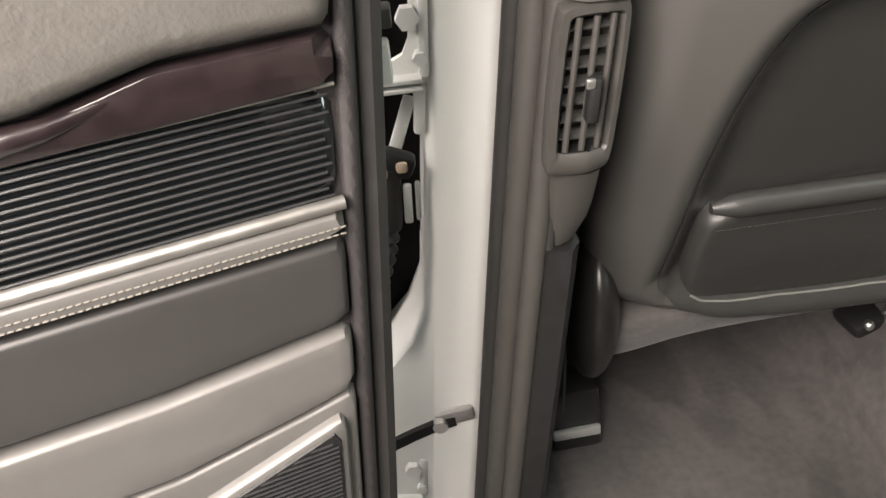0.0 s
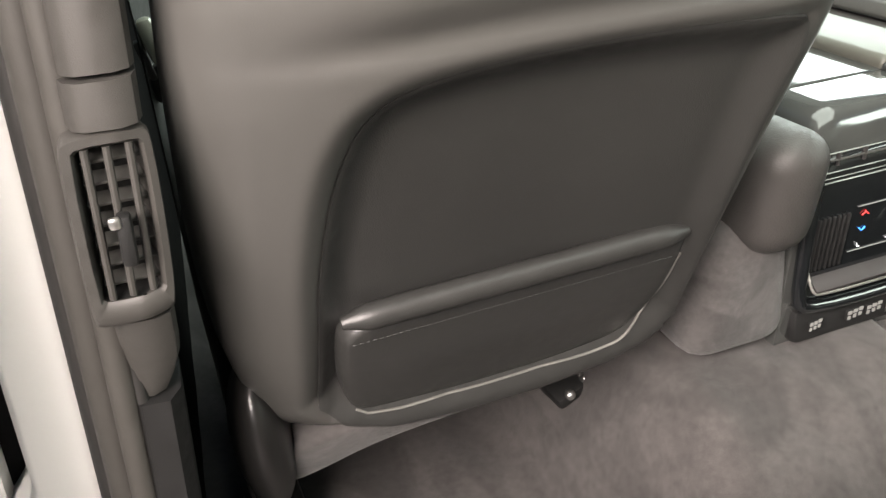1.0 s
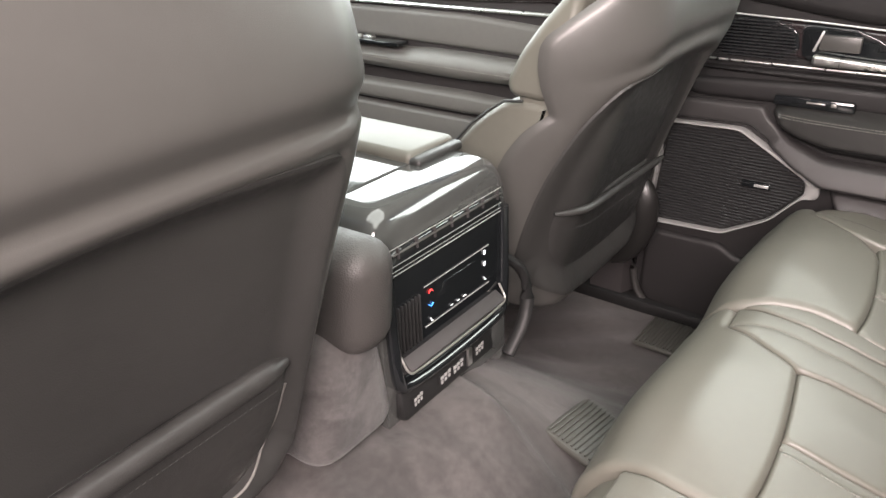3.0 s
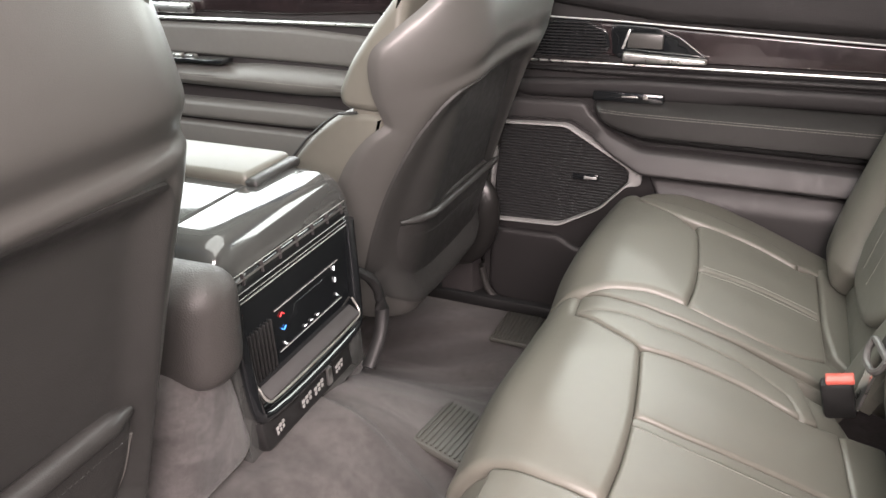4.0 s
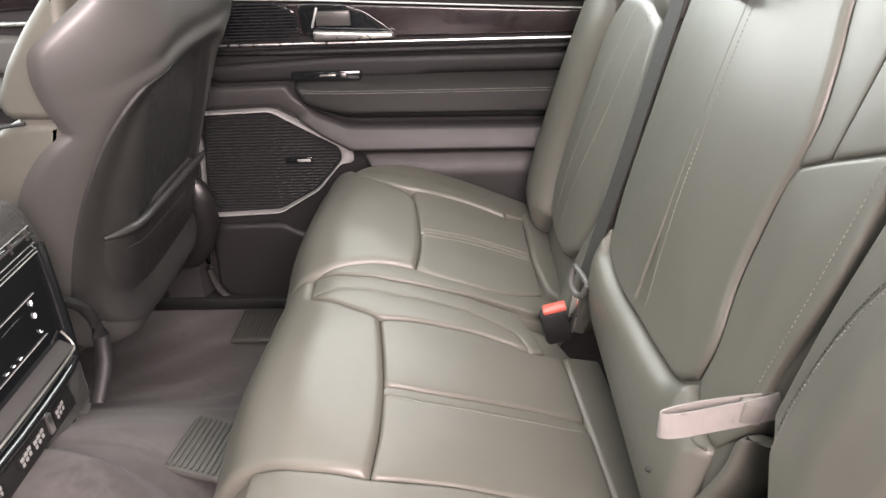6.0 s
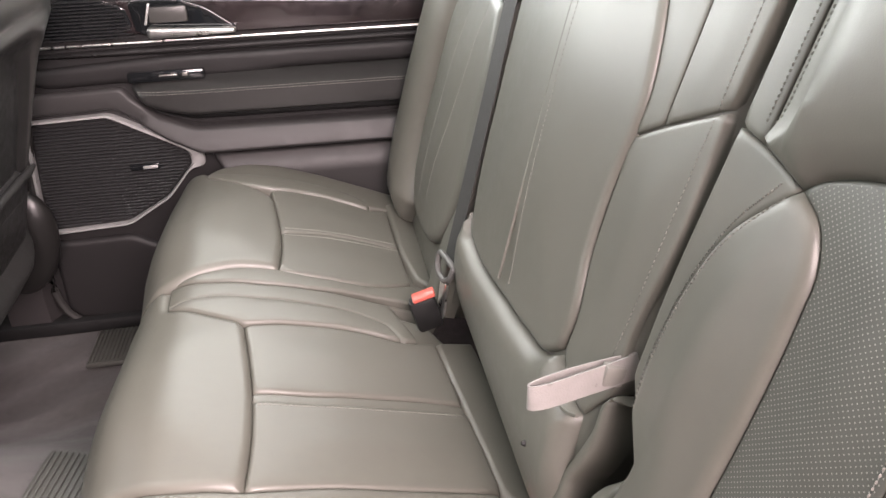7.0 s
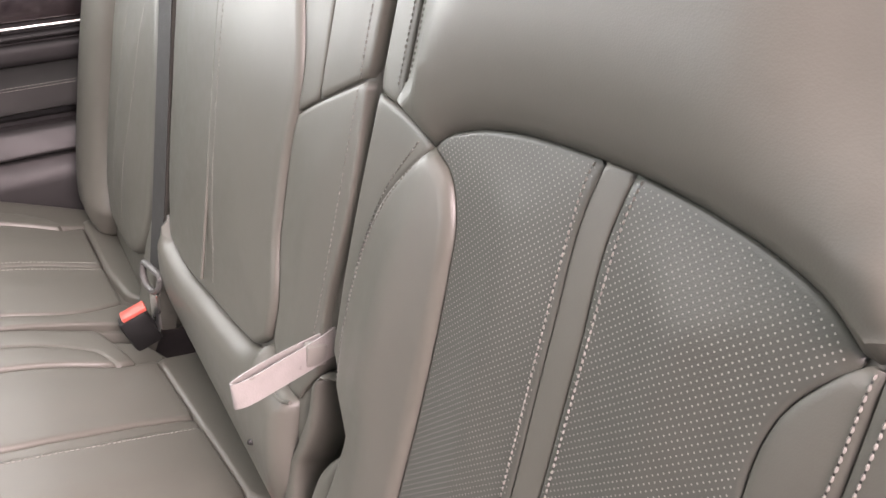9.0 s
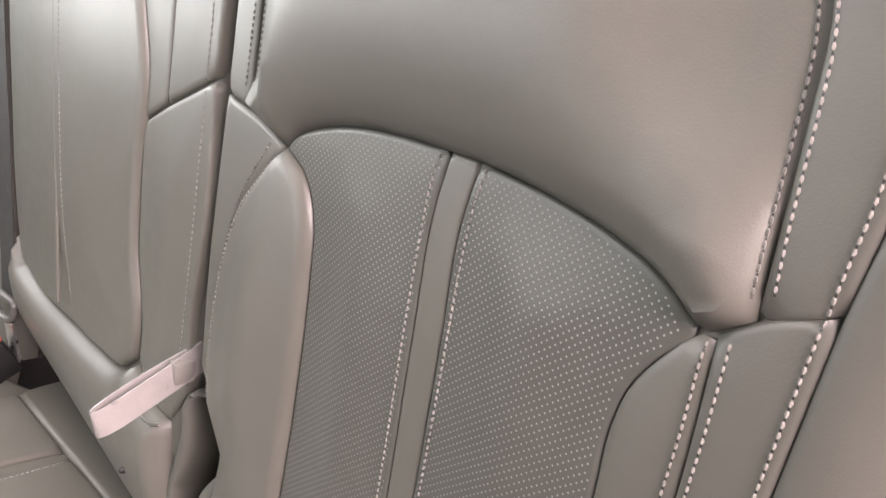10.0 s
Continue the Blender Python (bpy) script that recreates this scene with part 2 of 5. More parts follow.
def sheet(f, us, vs, bm=None):
    """A grid surface from a function of two values."""
    bm = bm or bmesh.new()
    G = [[bm.verts.new(f(u, v)) for v in vs] for u in us]
    for i in range(len(us) - 1):
        for j in range(len(vs) - 1):
            bm.faces.new((G[i][j], G[i + 1][j], G[i + 1][j + 1], G[i][j + 1]))
    return bm


def tube(points, radius, sides=8, bm=None, flat=1.0, up=(0, 0, 1)):
    """A rod along points; radius may be one number or a list."""
    bm = bm or bmesh.new()
    P = [Vector(p) for p in points]
    rads = list(radius) if isinstance(radius, (list, tuple, np.ndarray)) else [radius] * len(P)
    rings = []
    for i, p in enumerate(P):
        t = (P[min(i + 1, len(P) - 1)] - P[max(i - 1, 0)]).normalized()
        a = Vector(up).cross(t)
        a = a.normalized() if a.length > 1e-4 else Vector((1, 0, 0)).cross(t).normalized()
        b = t.cross(a)
        rings.append([bm.verts.new(p + rads[i] * (math.cos(k) * a + flat * math.sin(k) * b))
                      for k in (2 * math.pi * j / sides for j in range(sides))])
    for r0, r1 in zip(rings, rings[1:]):
        for j in range(sides):
            bm.faces.new((r0[j], r0[(j + 1) % sides], r1[(j + 1) % sides], r1[j]))
    bm.faces.new(rings[0][::-1])
    bm.faces.new(rings[-1])
    return bm


def rbox(centre, size, bevel=0.004, m=None, seg=2, bm=None, fit=None):
    """A box with rounded edges; fit may bend each vertex."""
    b = bmesh.new()
    bmesh.ops.create_cube(b, size=1)
    for v in b.verts:
        v.co = Vector((v.co[0] * size[0], v.co[1] * size[1], v.co[2] * size[2]))
    if bevel:
        bmesh.ops.bevel(b, geom=b.edges[:], offset=min(bevel, min(size) * 0.49), segments=seg, affect="EDGES", profile=0.5)
    for v in b.verts:
        c = fit(v.co) if fit else v.co
        v.co = (m @ Vector(c) if m else Vector(c)) + Vector(centre)
    if bm is None:
        return b
    idx = {}
    for v in b.verts:
        idx[v] = bm.verts.new(v.co)
    for f in b.faces:
        bm.faces.new([idx[v] for v in f.verts])
    b.free()
    return bm


def prism(profile, z0, z1, at, bm=None, bevel=0.0, rows=2):
    """A profile of (a, b) carried from z0 to z1; at(a, b, z) gives the place."""
    bm = bm or bmesh.new()
    zs = np.linspace(z0, z1, rows)
    R = [[bm.verts.new(at(a, b, z)) for a, b in profile] for z in zs]
    n = len(profile)
    for r0, r1 in zip(R, R[1:]):
        for j in range(n):
            bm.faces.new((r0[j], r0[(j + 1) % n], r1[(j + 1) % n], r1[j]))
    bm.faces.new(R[0][::-1])
    bm.faces.new(R[-1])
    return bm


def drape(*obs):
    """A search tree over the faces of some parts, to lay thread on them."""
    verts, faces = [], []
    for ob in obs:
        n = len(verts)
        verts += [v.co.copy() for v in ob.data.vertices]
        faces += [[n + i for i in p.vertices] for p in ob.data.polygons]
    return BVHTree.FromPolygons(verts, faces)


def laid(P, nn, tree):
    """Points of a surface moved along its normals onto the parts that cover it."""
    Q, M = P.copy(), nn.copy()
    for i in range(len(P)):
        hit = tree.ray_cast(Vector(P[i] + nn[i] * 0.09), Vector(-nn[i]), 0.12)
        if hit[0] is not None:
            Q[i] = hit[0]
            m = np.array(hit[1])
            M[i] = m if m @ nn[i] > 0 else -m
    return Q, M


def needle_holes(path, surf, side, pitch, tree, radius=0.00045, it=2):
    """Small dark dimples between the stitches of a row."""
    bm = bmesh.new()
    q = resample(chaikin(path, it, False), pitch, False)
    q = (q[1:] + q[:-1]) / 2
    P, nn = surf_frame(surf, q, side)
    Q, M = laid(P, nn, tree)
    for c, m in zip(Q, M):
        a = np.cross(m, (0.3, 0.2, 0.93))
        a /= np.linalg.norm(a)
        b = np.cross(m, a)
        bm.faces.new([bm.verts.new(c + m * 0.0002 + radius * (math.cos(k) * a + math.sin(k) * b)) for k in np.arange(6) * math.pi / 3])
    return bm


def stitching(path, surf, side=1, pitch=0.006, length=0.0042, width=0.0009, lift=0.001, bm=None, it=2, tree=None):
    """A row of thread stitches along a path on a surface."""
    bm = bm or bmesh.new()
    q = resample(chaikin(path, it, False), pitch, False)
    P, nn = surf_frame(surf, q, side)
    if tree is not None:
        P, nn = laid(P, nn, tree)
        lift = 0.0001
    for i in range(len(P) - 1):
        t = P[i + 1] - P[i]
        t /= max(np.linalg.norm(t), 1e-9)
        w = np.cross(nn[i], t)
        c = P[i] + nn[i] * lift
        e, v = t * length / 2, w * width * 0.8
        a = [bm.verts.new(c + x) for x in (e + v * 0.6, v * 1.1, v * 0.6 - e, -v * 0.6 - e, -v * 1.1, e - v * 0.6, e * 0.6 + nn[i] * width, nn[i] * width - e * 0.6)]
        for f in ((0, 1, 6), (1, 7, 6), (1, 2, 7), (2, 3, 7), (3, 4, 7), (4, 6, 7), (4, 5, 6), (5, 0, 6)):
            bm.faces.new([a[j] for j in f])
    return bm


def on(surf, path, side=1, lift=0.0, s=0.01, it=2):
    q = resample(chaikin(path, it, False), s, False)
    P, nn = surf_frame(surf, q, side)
    return [Vector(x) for x in P + nn * lift]


def ribbon(points, across, width, thick, bm=None):
    """A flat band along points."""
    bm = bm or bmesh.new()
    P = [Vector(p) for p in points]
    rings = []
    for i, p in enumerate(P):
        t = (P[min(i + 1, len(P) - 1)] - P[max(i - 1, 0)]).normalized()
        a = Vector(across[i] if isinstance(across, list) else across)
        a = (a - t * a.dot(t)).normalized()
        n = t.cross(a)
        rings.append([bm.verts.new(p + a * width / 2 * x + n * thick / 2 * y) for x, y in ((-1, -1), (1, -1), (1, 1), (-1, 1))])
    for r0, r1 in zip(rings, rings[1:]):
        for j in range(4):
            bm.faces.new((r0[j], r0[(j + 1) % 4], r1[(j + 1) % 4], r1[j]))
    bm.faces.new(rings[0][::-1])
    bm.faces.new(rings[-1])
    return bm


def part(name, bm, material, parent=None, label="", smooth=True):
    """Links a bmesh as one mesh object, under a thing or a part."""
    bmesh.ops.recalc_face_normals(bm, faces=bm.faces[:])
    me = bpy.data.meshes.new(name)
    bm.to_mesh(me)
    bm.free()
    me.materials.append(material)
    if smooth:
        for p in me.polygons:
            p.use_smooth = len(p.vertices) < 12
        me.set_sharp_from_angle(angle=radians(42))
    ob = new(name, me)
    if parent is not None:
        ob.parent = parent
        m = Matrix(parent.matrix_basis)
        if parent.parent is not None:
            m = parent.parent.matrix_basis @ parent.matrix_parent_inverse @ m
        ob.matrix_parent_inverse = m.inverted()
    return tagged(ob, label)


def thing(name, base, label, category, group="", kind=""):
    ob = new(name)
    ob.location = base
    ob.matrix_basis = Matrix.Translation(base)
    ob.empty_display_size = 0.05
    return tagged(ob, label, category, group, kind)


def rect(a0, b0, a1, b1, c=0.01):
    """A rectangle with cut corners, to be rounded."""
    return [(a0 + c, b0), (a1 - c, b0), (a1, b0 + c), (a1, b1 - c), (a1 - c, b1), (a0 + c, b1), (a0, b1 - c), (a0, b0 + c)]


def sstep(x):
    x = np.clip(x, 0, 1)
    return x * x * (3 - 2 * x)


# ---- setting ----
def floor_z(x, y):
    hump = np.where(x < -0.05, sstep(1.0 - (-x - 0.22) / 0.18), sstep(1.0 - (x - 0.02) / 0.46))
    along = 0.10 + 0.90 * sstep((y - 0.10) / 0.42)
    wave = 0.003 * np.sin(x * 23 + 2) * np.sin(y * 17) + 0.002 * np.sin(x * 51 + y * 43)
    edge = 0.013 * sstep((x - 0.004 - 0.02 * np.sin(y * 9.0 - 3.6)) / 0.014) * along      # seam where the tunnel carpet ends
    return 0.245 * hump * along + wave - edge


bm = sheet(lambda x, y: (x, y, float(floor_z(np.float64(x), np.float64(y)))), np.linspace(-0.8, 0.8, 240), np.linspace(-0.75, 2.05, 160))
floor = tagged(part("floor", bm, CARPET), "dark grey-brown velour carpet over the tunnel and footwells", "carpet", kind="structure")

bm = sheet(lambda x, y: (x, y, -0.42), np.linspace(-300, 300, 4), np.linspace(-300, 300, 4))
tagged(part("ground", bm, CONCRETE), "plain grey ground outside the open door", "ground", kind="structure")


def wall(name, lo, hi, material, label, kind="structure"):
    c = [(a + b) / 2 for a, b in zip(lo, hi)]
    return tagged(part(name, rbox(c, [b - a for a, b in zip(lo, hi)], 0.01), material), label, "car body", kind=kind)


wall("wall_right", (0.86, -0.9, -0.2), (0.93, 2.1, 0.66), BLACK, "outer skin behind the far door trims")
wall("wall_front", (-0.85, 2.06, -0.2), (0.86, 2.12, 0.72), PANEL, "bulkhead under the windscreen")
# these rear walls and the near door reach the ceiling to cut ambient light
wall("wall_rear", (-0.85, -0.9, -0.2), (0.86, -0.84, 1.24), PANEL, "plain unseen wall behind the rear seats")
wall("wall_rear_left", (-0.93, -0.84, -0.2), (-0.74, -0.42, 1.24), BLACK, "plain dark unseen wall beside the rear seat")
# the door takes the gap's shade as its colour
wall("door_front_left", (-0.88, 0.68, -0.2), (-0.80, 2.06, 1.24), CAVITY, "closed near front door in the gap, blackened as if shaded")
wall("sill_left", (-0.93, -0.42, -0.22), (-0.77, 0.44, -0.03), BLACK, "dark door sill")
# unseen ceiling, left open in the middle around the overhead lamp
wall("ceiling", (-0.56, -0.9, 1.24), (-0.40, 2.0, 1.28), HEADLINER, "light unseen headliner beside the opening for the overhead lamp")
wall("ceiling_right", (0.40, -0.9, 1.24), (0.80, 2.0, 1.28), HEADLINER, "light unseen headliner beside the opening for the overhead lamp")
wall("ceiling_rear", (-0.40, -0.9, 1.24), (0.40, -0.17, 1.28), HEADLINER, "light headliner over the rear seats")
wall("ceiling_front", (-0.40, 0.87, 1.24), (0.40, 1.6, 1.28), HEADLINER, "light headliner over the front seats")

# ---- rear seats ----
BACK = lambda x, z: np.stack([x, -0.058 - 0.29 * z, z + 0 * x], -1)     # face of the seat backs
CY = np.array([-0.14, -0.11, -0.05, 0.03, 0.10, 0.15, 0.20, 0.24, 0.265, 0.274, 0.270, 0.257])
CZ = np.array([0.235, 0.25, 0.275, 0.307, 0.331, 0.342, 0.342, 0.325, 0.288, 0.235, 0.165, 0.095]) - 0.016
CD = np.concatenate([[0], np.cumsum(np.hypot(np.diff(CY), np.diff(CZ)))])
FINE = np.linspace(0, CD[-1], 200)
KER = np.exp(-np.linspace(-2, 2, 13) ** 2)
KER /= KER.sum()
FY = np.convolve(np.pad(np.interp(FINE, CD, CY), 6, "reflect", reflect_type="odd"), KER, "valid")
FZ = np.convolve(np.pad(np.interp(FINE, CD, CZ), 6, "reflect", reflect_type="odd"), KER, "valid")
CUSH = lambda x, s: np.stack([x, np.interp(s, FINE, FY) + 0.9 * np.minimum(s, 0), np.interp(s, FINE, FZ) + 0.44 * np.minimum(s, 0) - np.maximum(s - CD[-1], 0)], -1)   # top and front of the cushions


def cy(pts):
    """Outline points (x, y) on a cushion's top as (x, length along its section)."""
    return [(x, float(np.interp(y, CY[:8], CD[:8])) + 1.1 * min(0.0, y + 0.14) if y < 0.24 else y) for x, y in pts]


SEAM = dict(h0=0.009, it=0)


def cpad(name, seat, o, h=0.016, r=0.015, puff=0.004, mirror=None, s=0.010, puff_r=0.09):
    if mirror is not None:
        o = [(mirror - x, y) for x, y in o]
    return part(name, pad(cy(o), CUSH, 1, h, r * 0.5, 0.012, s, puff, puff_r, **SEAM), LEATHER, seat)


def outer_cushion(seat, m=None):
    """Panels of an outer place; m mirrors it across the car."""
    crease = [(0.508, 0.109), (0.46, 0.102), (0.402, 0.096), (0.34, 0.094), (0.285, 0.097)]
    cpad("thigh_panel", seat, crease + [(0.287, 0.13), (0.283, 0.17), (0.268, 0.225), (0.266, 0.4), (0.266, 0.6), (0.655, 0.6), (0.655, 0.4), (0.645, 0.222), (0.595, 0.2), (0.553, 0.15)], 0.020, 0.024, 0.012, m)
    cpad("insert_panel", seat, [(0.400, 0.096), (0.46, 0.102), (0.508, 0.109), (0.549, 0.115), (0.556, 0.06), (0.556, 0.0), (0.55, -0.046), (0.57, -0.074), (0.50, -0.076), (0.427, -0.079), (0.424, 0.0), (0.418, 0.03)], 0.015, 0.010, 0.005, m)
    cpad("insert_panel", seat, [(0.400, 0.096), (0.34, 0.094), (0.285, 0.097), (0.285, 0.04), (0.295, -0.04), (0.32, -0.085), (0.427, -0.079), (0.424, 0.0), (0.418, 0.03)], 0.015, 0.010, 0.005, m)
    cpad("side_wedge", seat, [(0.622, 0.222), (0.600, 0.15), (0.600, 0.05), (0.590, -0.02), (0.572, -0.043), (0.55, -0.046), (0.556, 0.0), (0.556, 0.06), (0.549, 0.115), (0.556, 0.155), (0.597, 0.204)], 0.018, 0.009, 0.003, m)
    cpad("side_border", seat, [(0.645, 0.222), (0.622, 0.222), (0.600, 0.15), (0.600, 0.05), (0.590, -0.02), (0.572, -0.043), (0.58, -0.1), (0.655, -0.1), (0.66, 0.0), (0.66, 0.15)], 0.012, 0.016, 0.0, m)
    cpad("inner_border", seat, [(0.268, 0.225), (0.283, 0.17), (0.287, 0.13), (0.285, 0.04), (0.295, -0.04), (0.32, -0.085), (0.30, -0.10), (0.266, -0.10), (0.262, 0.0), (0.252, 0.08), (0.25, 0.13), (0.262, 0.21)], 0.014, 0.010, 0.0, m)
    cpad("rear_roll", seat, [(0.60, -0.076), (0.50, -0.079), (0.42, -0.082), (0.345, -0.094), (0.30, -0.155), (0.45, -0.158), (0.63, -0.155)], 0.016, 0.014, 0.0, m)
    b, tree = None, drape(*[o for o in seat.children if o.name.startswith("insert_panel")])
    for d in (0.011, -0.011):
        path = [(0.402 + d, 0.09), (0.420 + d, 0.02), (0.428 + d, -0.075)]
        path = [((m - x if m is not None else x), y) for x, y in path]
        b = stitching(cy(path), CUSH, 1, 0.005, 0.0036, 0.0008, 0.0168, b, tree=tree)
    tagged(part("stitching", b, THREAD_DARK, seat, "fine pale double stitching", smooth=False), kind="stuff")


seat_r = thing("rear_seat", (0.46, 0.05, 0), "grey-green leather rear seat beside the closed door", "car seat", "rear seats")
part("cushion_base", pad([(0.262, 0.02), (0.66, 0.02), (0.665, 0.3), (0.66, 0.38), (0.655, 0.62), (0.272, 0.62), (0.27, 0.45), (0.262, 0.36), (0.256, 0.2)],
                         CUSH, 1, 0.003, 0.01, 0.13, 0.02, it=0), LEATHER, seat_r)
outer_cushion(seat_r)
seat_l = thing("rear_seat", (-0.2, 0.05, 0), "grey-green leather rear bench with middle and outer places", "car seat", "rear seats")
part("cushion_base", pad([(-0.66, 0.02), (0.19, 0.02), (0.235, 0.05), (0.243, 0.2), (0.255, 0.36), (0.262, 0.45), (0.262, 0.62), (-0.66, 0.62), (-0.66, 0.4)],
                         CUSH, 1, 0.003, 0.01, 0.13, 0.02, it=0), LEATHER, seat_l)
outer_cushion(seat_l, 0.013)
# middle place
cpad("thigh_panel", seat_l, [(0.147, 0.133), (0.084, 0.124), (0.018, 0.117), (-0.05, 0.115), (-0.115, 0.118), (-0.110, 0.183), (-0.103, 0.225), (-0.103, 0.4), (-0.103, 0.6), (0.262, 0.6), (0.262, 0.4), (0.258, 0.228), (0.205, 0.222), (0.168, 0.17)], 0.019, 0.022, 0.010)
cpad("insert_panel", seat_l, [(0.024, 0.117), (0.084, 0.124), (0.147, 0.133), (0.160, 0.067), (0.166, 0.0), (0.162, -0.053), (0.176, -0.097), (0.11, -0.104), (0.056, -0.110), (0.050, -0.06), (0.040, 0.0), (0.028, 0.07)], 0.015, 0.010, 0.005)
cpad("centre_strip", seat_l, [(0.010, 0.117), (0.024, 0.117), (0.028, 0.07), (0.040, 0.0), (0.050, -0.06), (0.056, -0.110), (0.040, -0.112), (0.033, -0.06), (0.023, 0.0), (0.013, 0.07)], 0.011, 0.004, 0.0, None, 0.006)
cpad("insert_panel", seat_l, [(0.010, 0.117), (-0.05, 0.115), (-0.115, 0.118), (-0.103, 0.05), (-0.094, -0.025), (-0.079, -0.125), (-0.02, -0.119), (0.040, -0.112), (0.033, -0.06), (0.023, 0.0), (0.013, 0.07)], 0.015, 0.010, 0.005)
cpad("side_wedge", seat_l, [(0.204, 0.223), (0.212, 0.18), (0.206, 0.13), (0.208, 0.06), (0.205, 0.0), (0.192, -0.037), (0.162, -0.053), (0.166, 0.0), (0.160, 0.067), (0.147, 0.133), (0.170, 0.175)], 0.018, 0.009, 0.003)
cpad("side_border", seat_l, [(0.258, 0.226), (0.204, 0.223), (0.212, 0.18), (0.206, 0.13), (0.208, 0.06), (0.205, 0.0), (0.192, -0.037), (0.162, -0.053), (0.17, -0.075), (0.205, -0.062), (0.245, -0.045), (0.248, 0.05), (0.243, 0.12), (0.252, 0.2)], 0.016, 0.012, 0.0)
cpad("rear_roll", seat_l, [(0.176, -0.097), (0.11, -0.104), (0.05, -0.111), (-0.02, -0.119), (-0.079, -0.125), (-0.10, -0.165), (0.0, -0.163), (0.12, -0.158), (0.20, -0.150)], 0.016, 0.012, 0.0)
cpad("outer_border", seat_l, [(-0.115, 0.118), (-0.103, 0.05), (-0.094, -0.025), (-0.079, -0.125), (-0.2, -0.125), (-0.25, -0.1), (-0.25, 0.1), (-0.235, 0.2), (-0.25, 0.226), (-0.103, 0.226), (-0.110, 0.183)], 0.015, 0.012, 0.003)
b = stitching(cy([(0.003, 0.11), (0.006, 0.07), (0.016, 0.0), (0.034, -0.108)]), CUSH, 1, 0.005, 0.0036, 0.0009, 0.0160, tree=drape(*[o for o in seat_l.children if o.name.startswith("insert_panel")]))
tagged(part("stitching", b, THREAD, seat_l, "pale stitching along the middle place", smooth=False), kind="stuff")


def bpad(name, thing_, o, h=0.0205, r=0.003, puff=0.004, puff_r=0.05, material=None, s=0.010, h0=0.0185, hf=None):
    return part(name, pad(o, BACK, -1, h, r, 0.01, s, puff, puff_r, hf, it=0, h0=h0), material or LEATHER, thing_)


# backrest of the far place
part("backrest_base", pad([(0.235, 0.24), (0.3, 0.235), (0.64, 0.235), (0.70, 0.30), (0.715, 0.42), (0.71, 0.62), (0.67, 0.80), (0.6, 0.86), (0.30, 0.86), (0.26, 0.75), (0.25, 0.6), (0.225, 0.4)],
                          BACK, -1, 0.010, 0.03, 0.10, 0.016), LEATHER, seat_r)
bpad("backrest_insert", seat_r, [(0.546, 0.604), (0.520, 0.637), (0.46, 0.655), (0.39, 0.660), (0.30, 0.648), (0.285, 0.587), (0.272, 0.50), (0.262, 0.415), (0.29, 0.345), (0.34, 0.308), (0.41, 0.297), (0.49, 0.302), (0.535, 0.335), (0.553, 0.40), (0.554, 0.50)], 0.030, 0.016, 0.010, 0.08)
bpad("backrest_bolster", seat_r, [(0.546, 0.604), (0.554, 0.50), (0.553, 0.40), (0.535, 0.335), (0.515, 0.29), (0.54, 0.245), (0.64, 0.24), (0.69, 0.30), (0.712, 0.42), (0.705, 0.58), (0.675, 0.70), (0.60, 0.70), (0.566, 0.665)], 0.048, 0.045, 0.012, 0.05)
bpad("backrest_top", seat_r, [(0.30, 0.648), (0.39, 0.660), (0.46, 0.655), (0.520, 0.637), (0.546, 0.604), (0.566, 0.665), (0.60, 0.70), (0.66, 0.72), (0.64, 0.81), (0.58, 0.85), (0.31, 0.85), (0.275, 0.76), (0.262, 0.66)], 0.040, 0.035, 0.012, 0.08)
bpad("backrest_border", seat_r, [(0.300, 0.648), (0.285, 0.587), (0.272, 0.50), (0.262, 0.415), (0.29, 0.345), (0.30, 0.25), (0.24, 0.245), (0.228, 0.40), (0.25, 0.55), (0.262, 0.66)], 0.026, 0.012, 0.0)
far_back = drape(*[o for o in seat_r.children if o.name.startswith("backrest")])
b = stitching([(0.35, 0.645), (0.36, 0.5), (0.40, 0.33)], BACK, -1, 0.006, 0.004, 0.0005, 0.0402, tree=far_back)
b = stitching([(0.43, 0.64), (0.435, 0.5), (0.45, 0.33)], BACK, -1, 0.006, 0.004, 0.0005, 0.0402, b, tree=far_back)
tagged(part("stitching", b, THREAD_DARK, seat_r, "pale stitching", smooth=False), kind="stuff")

# middle backrest that folds down as an armrest
mid = thing("folding_armrest", (0.02, -0.13, 0.25), "upright grey-green leather middle backrest between rear seats", "armrest")
part("body", pad([(0.20, 0.30), (0.21, 0.27), (-0.10, 0.262), (-0.19, 0.30), (-0.215, 0.40), (-0.215, 0.6), (-0.210, 0.86), (0.25, 0.86), (0.258, 0.66), (0.245, 0.57), (0.205, 0.42)],
                 BACK, -1, 0.0168, 0.016, 0.11, 0.016, hf=lambda x, z, d: -3.1 * np.maximum(0, 0.41 - z) ** 2, rim=0.09), LEATHER, mid)
bpad("insert", mid, [(0.235, 0.86), (0.243, 0.66), (0.228, 0.56), (0.200, 0.44), (0.180, 0.402), (0.12, 0.398), (0.012, 0.410), (-0.06, 0.420), (-0.105, 0.430), (-0.126, 0.448), (-0.128, 0.48), (-0.113, 0.53), (-0.108, 0.58), (-0.110, 0.66), (-0.096, 0.70), (-0.076, 0.74), (-0.06, 0.86)],
     0.025, 0.007, 0.008, 0.08)
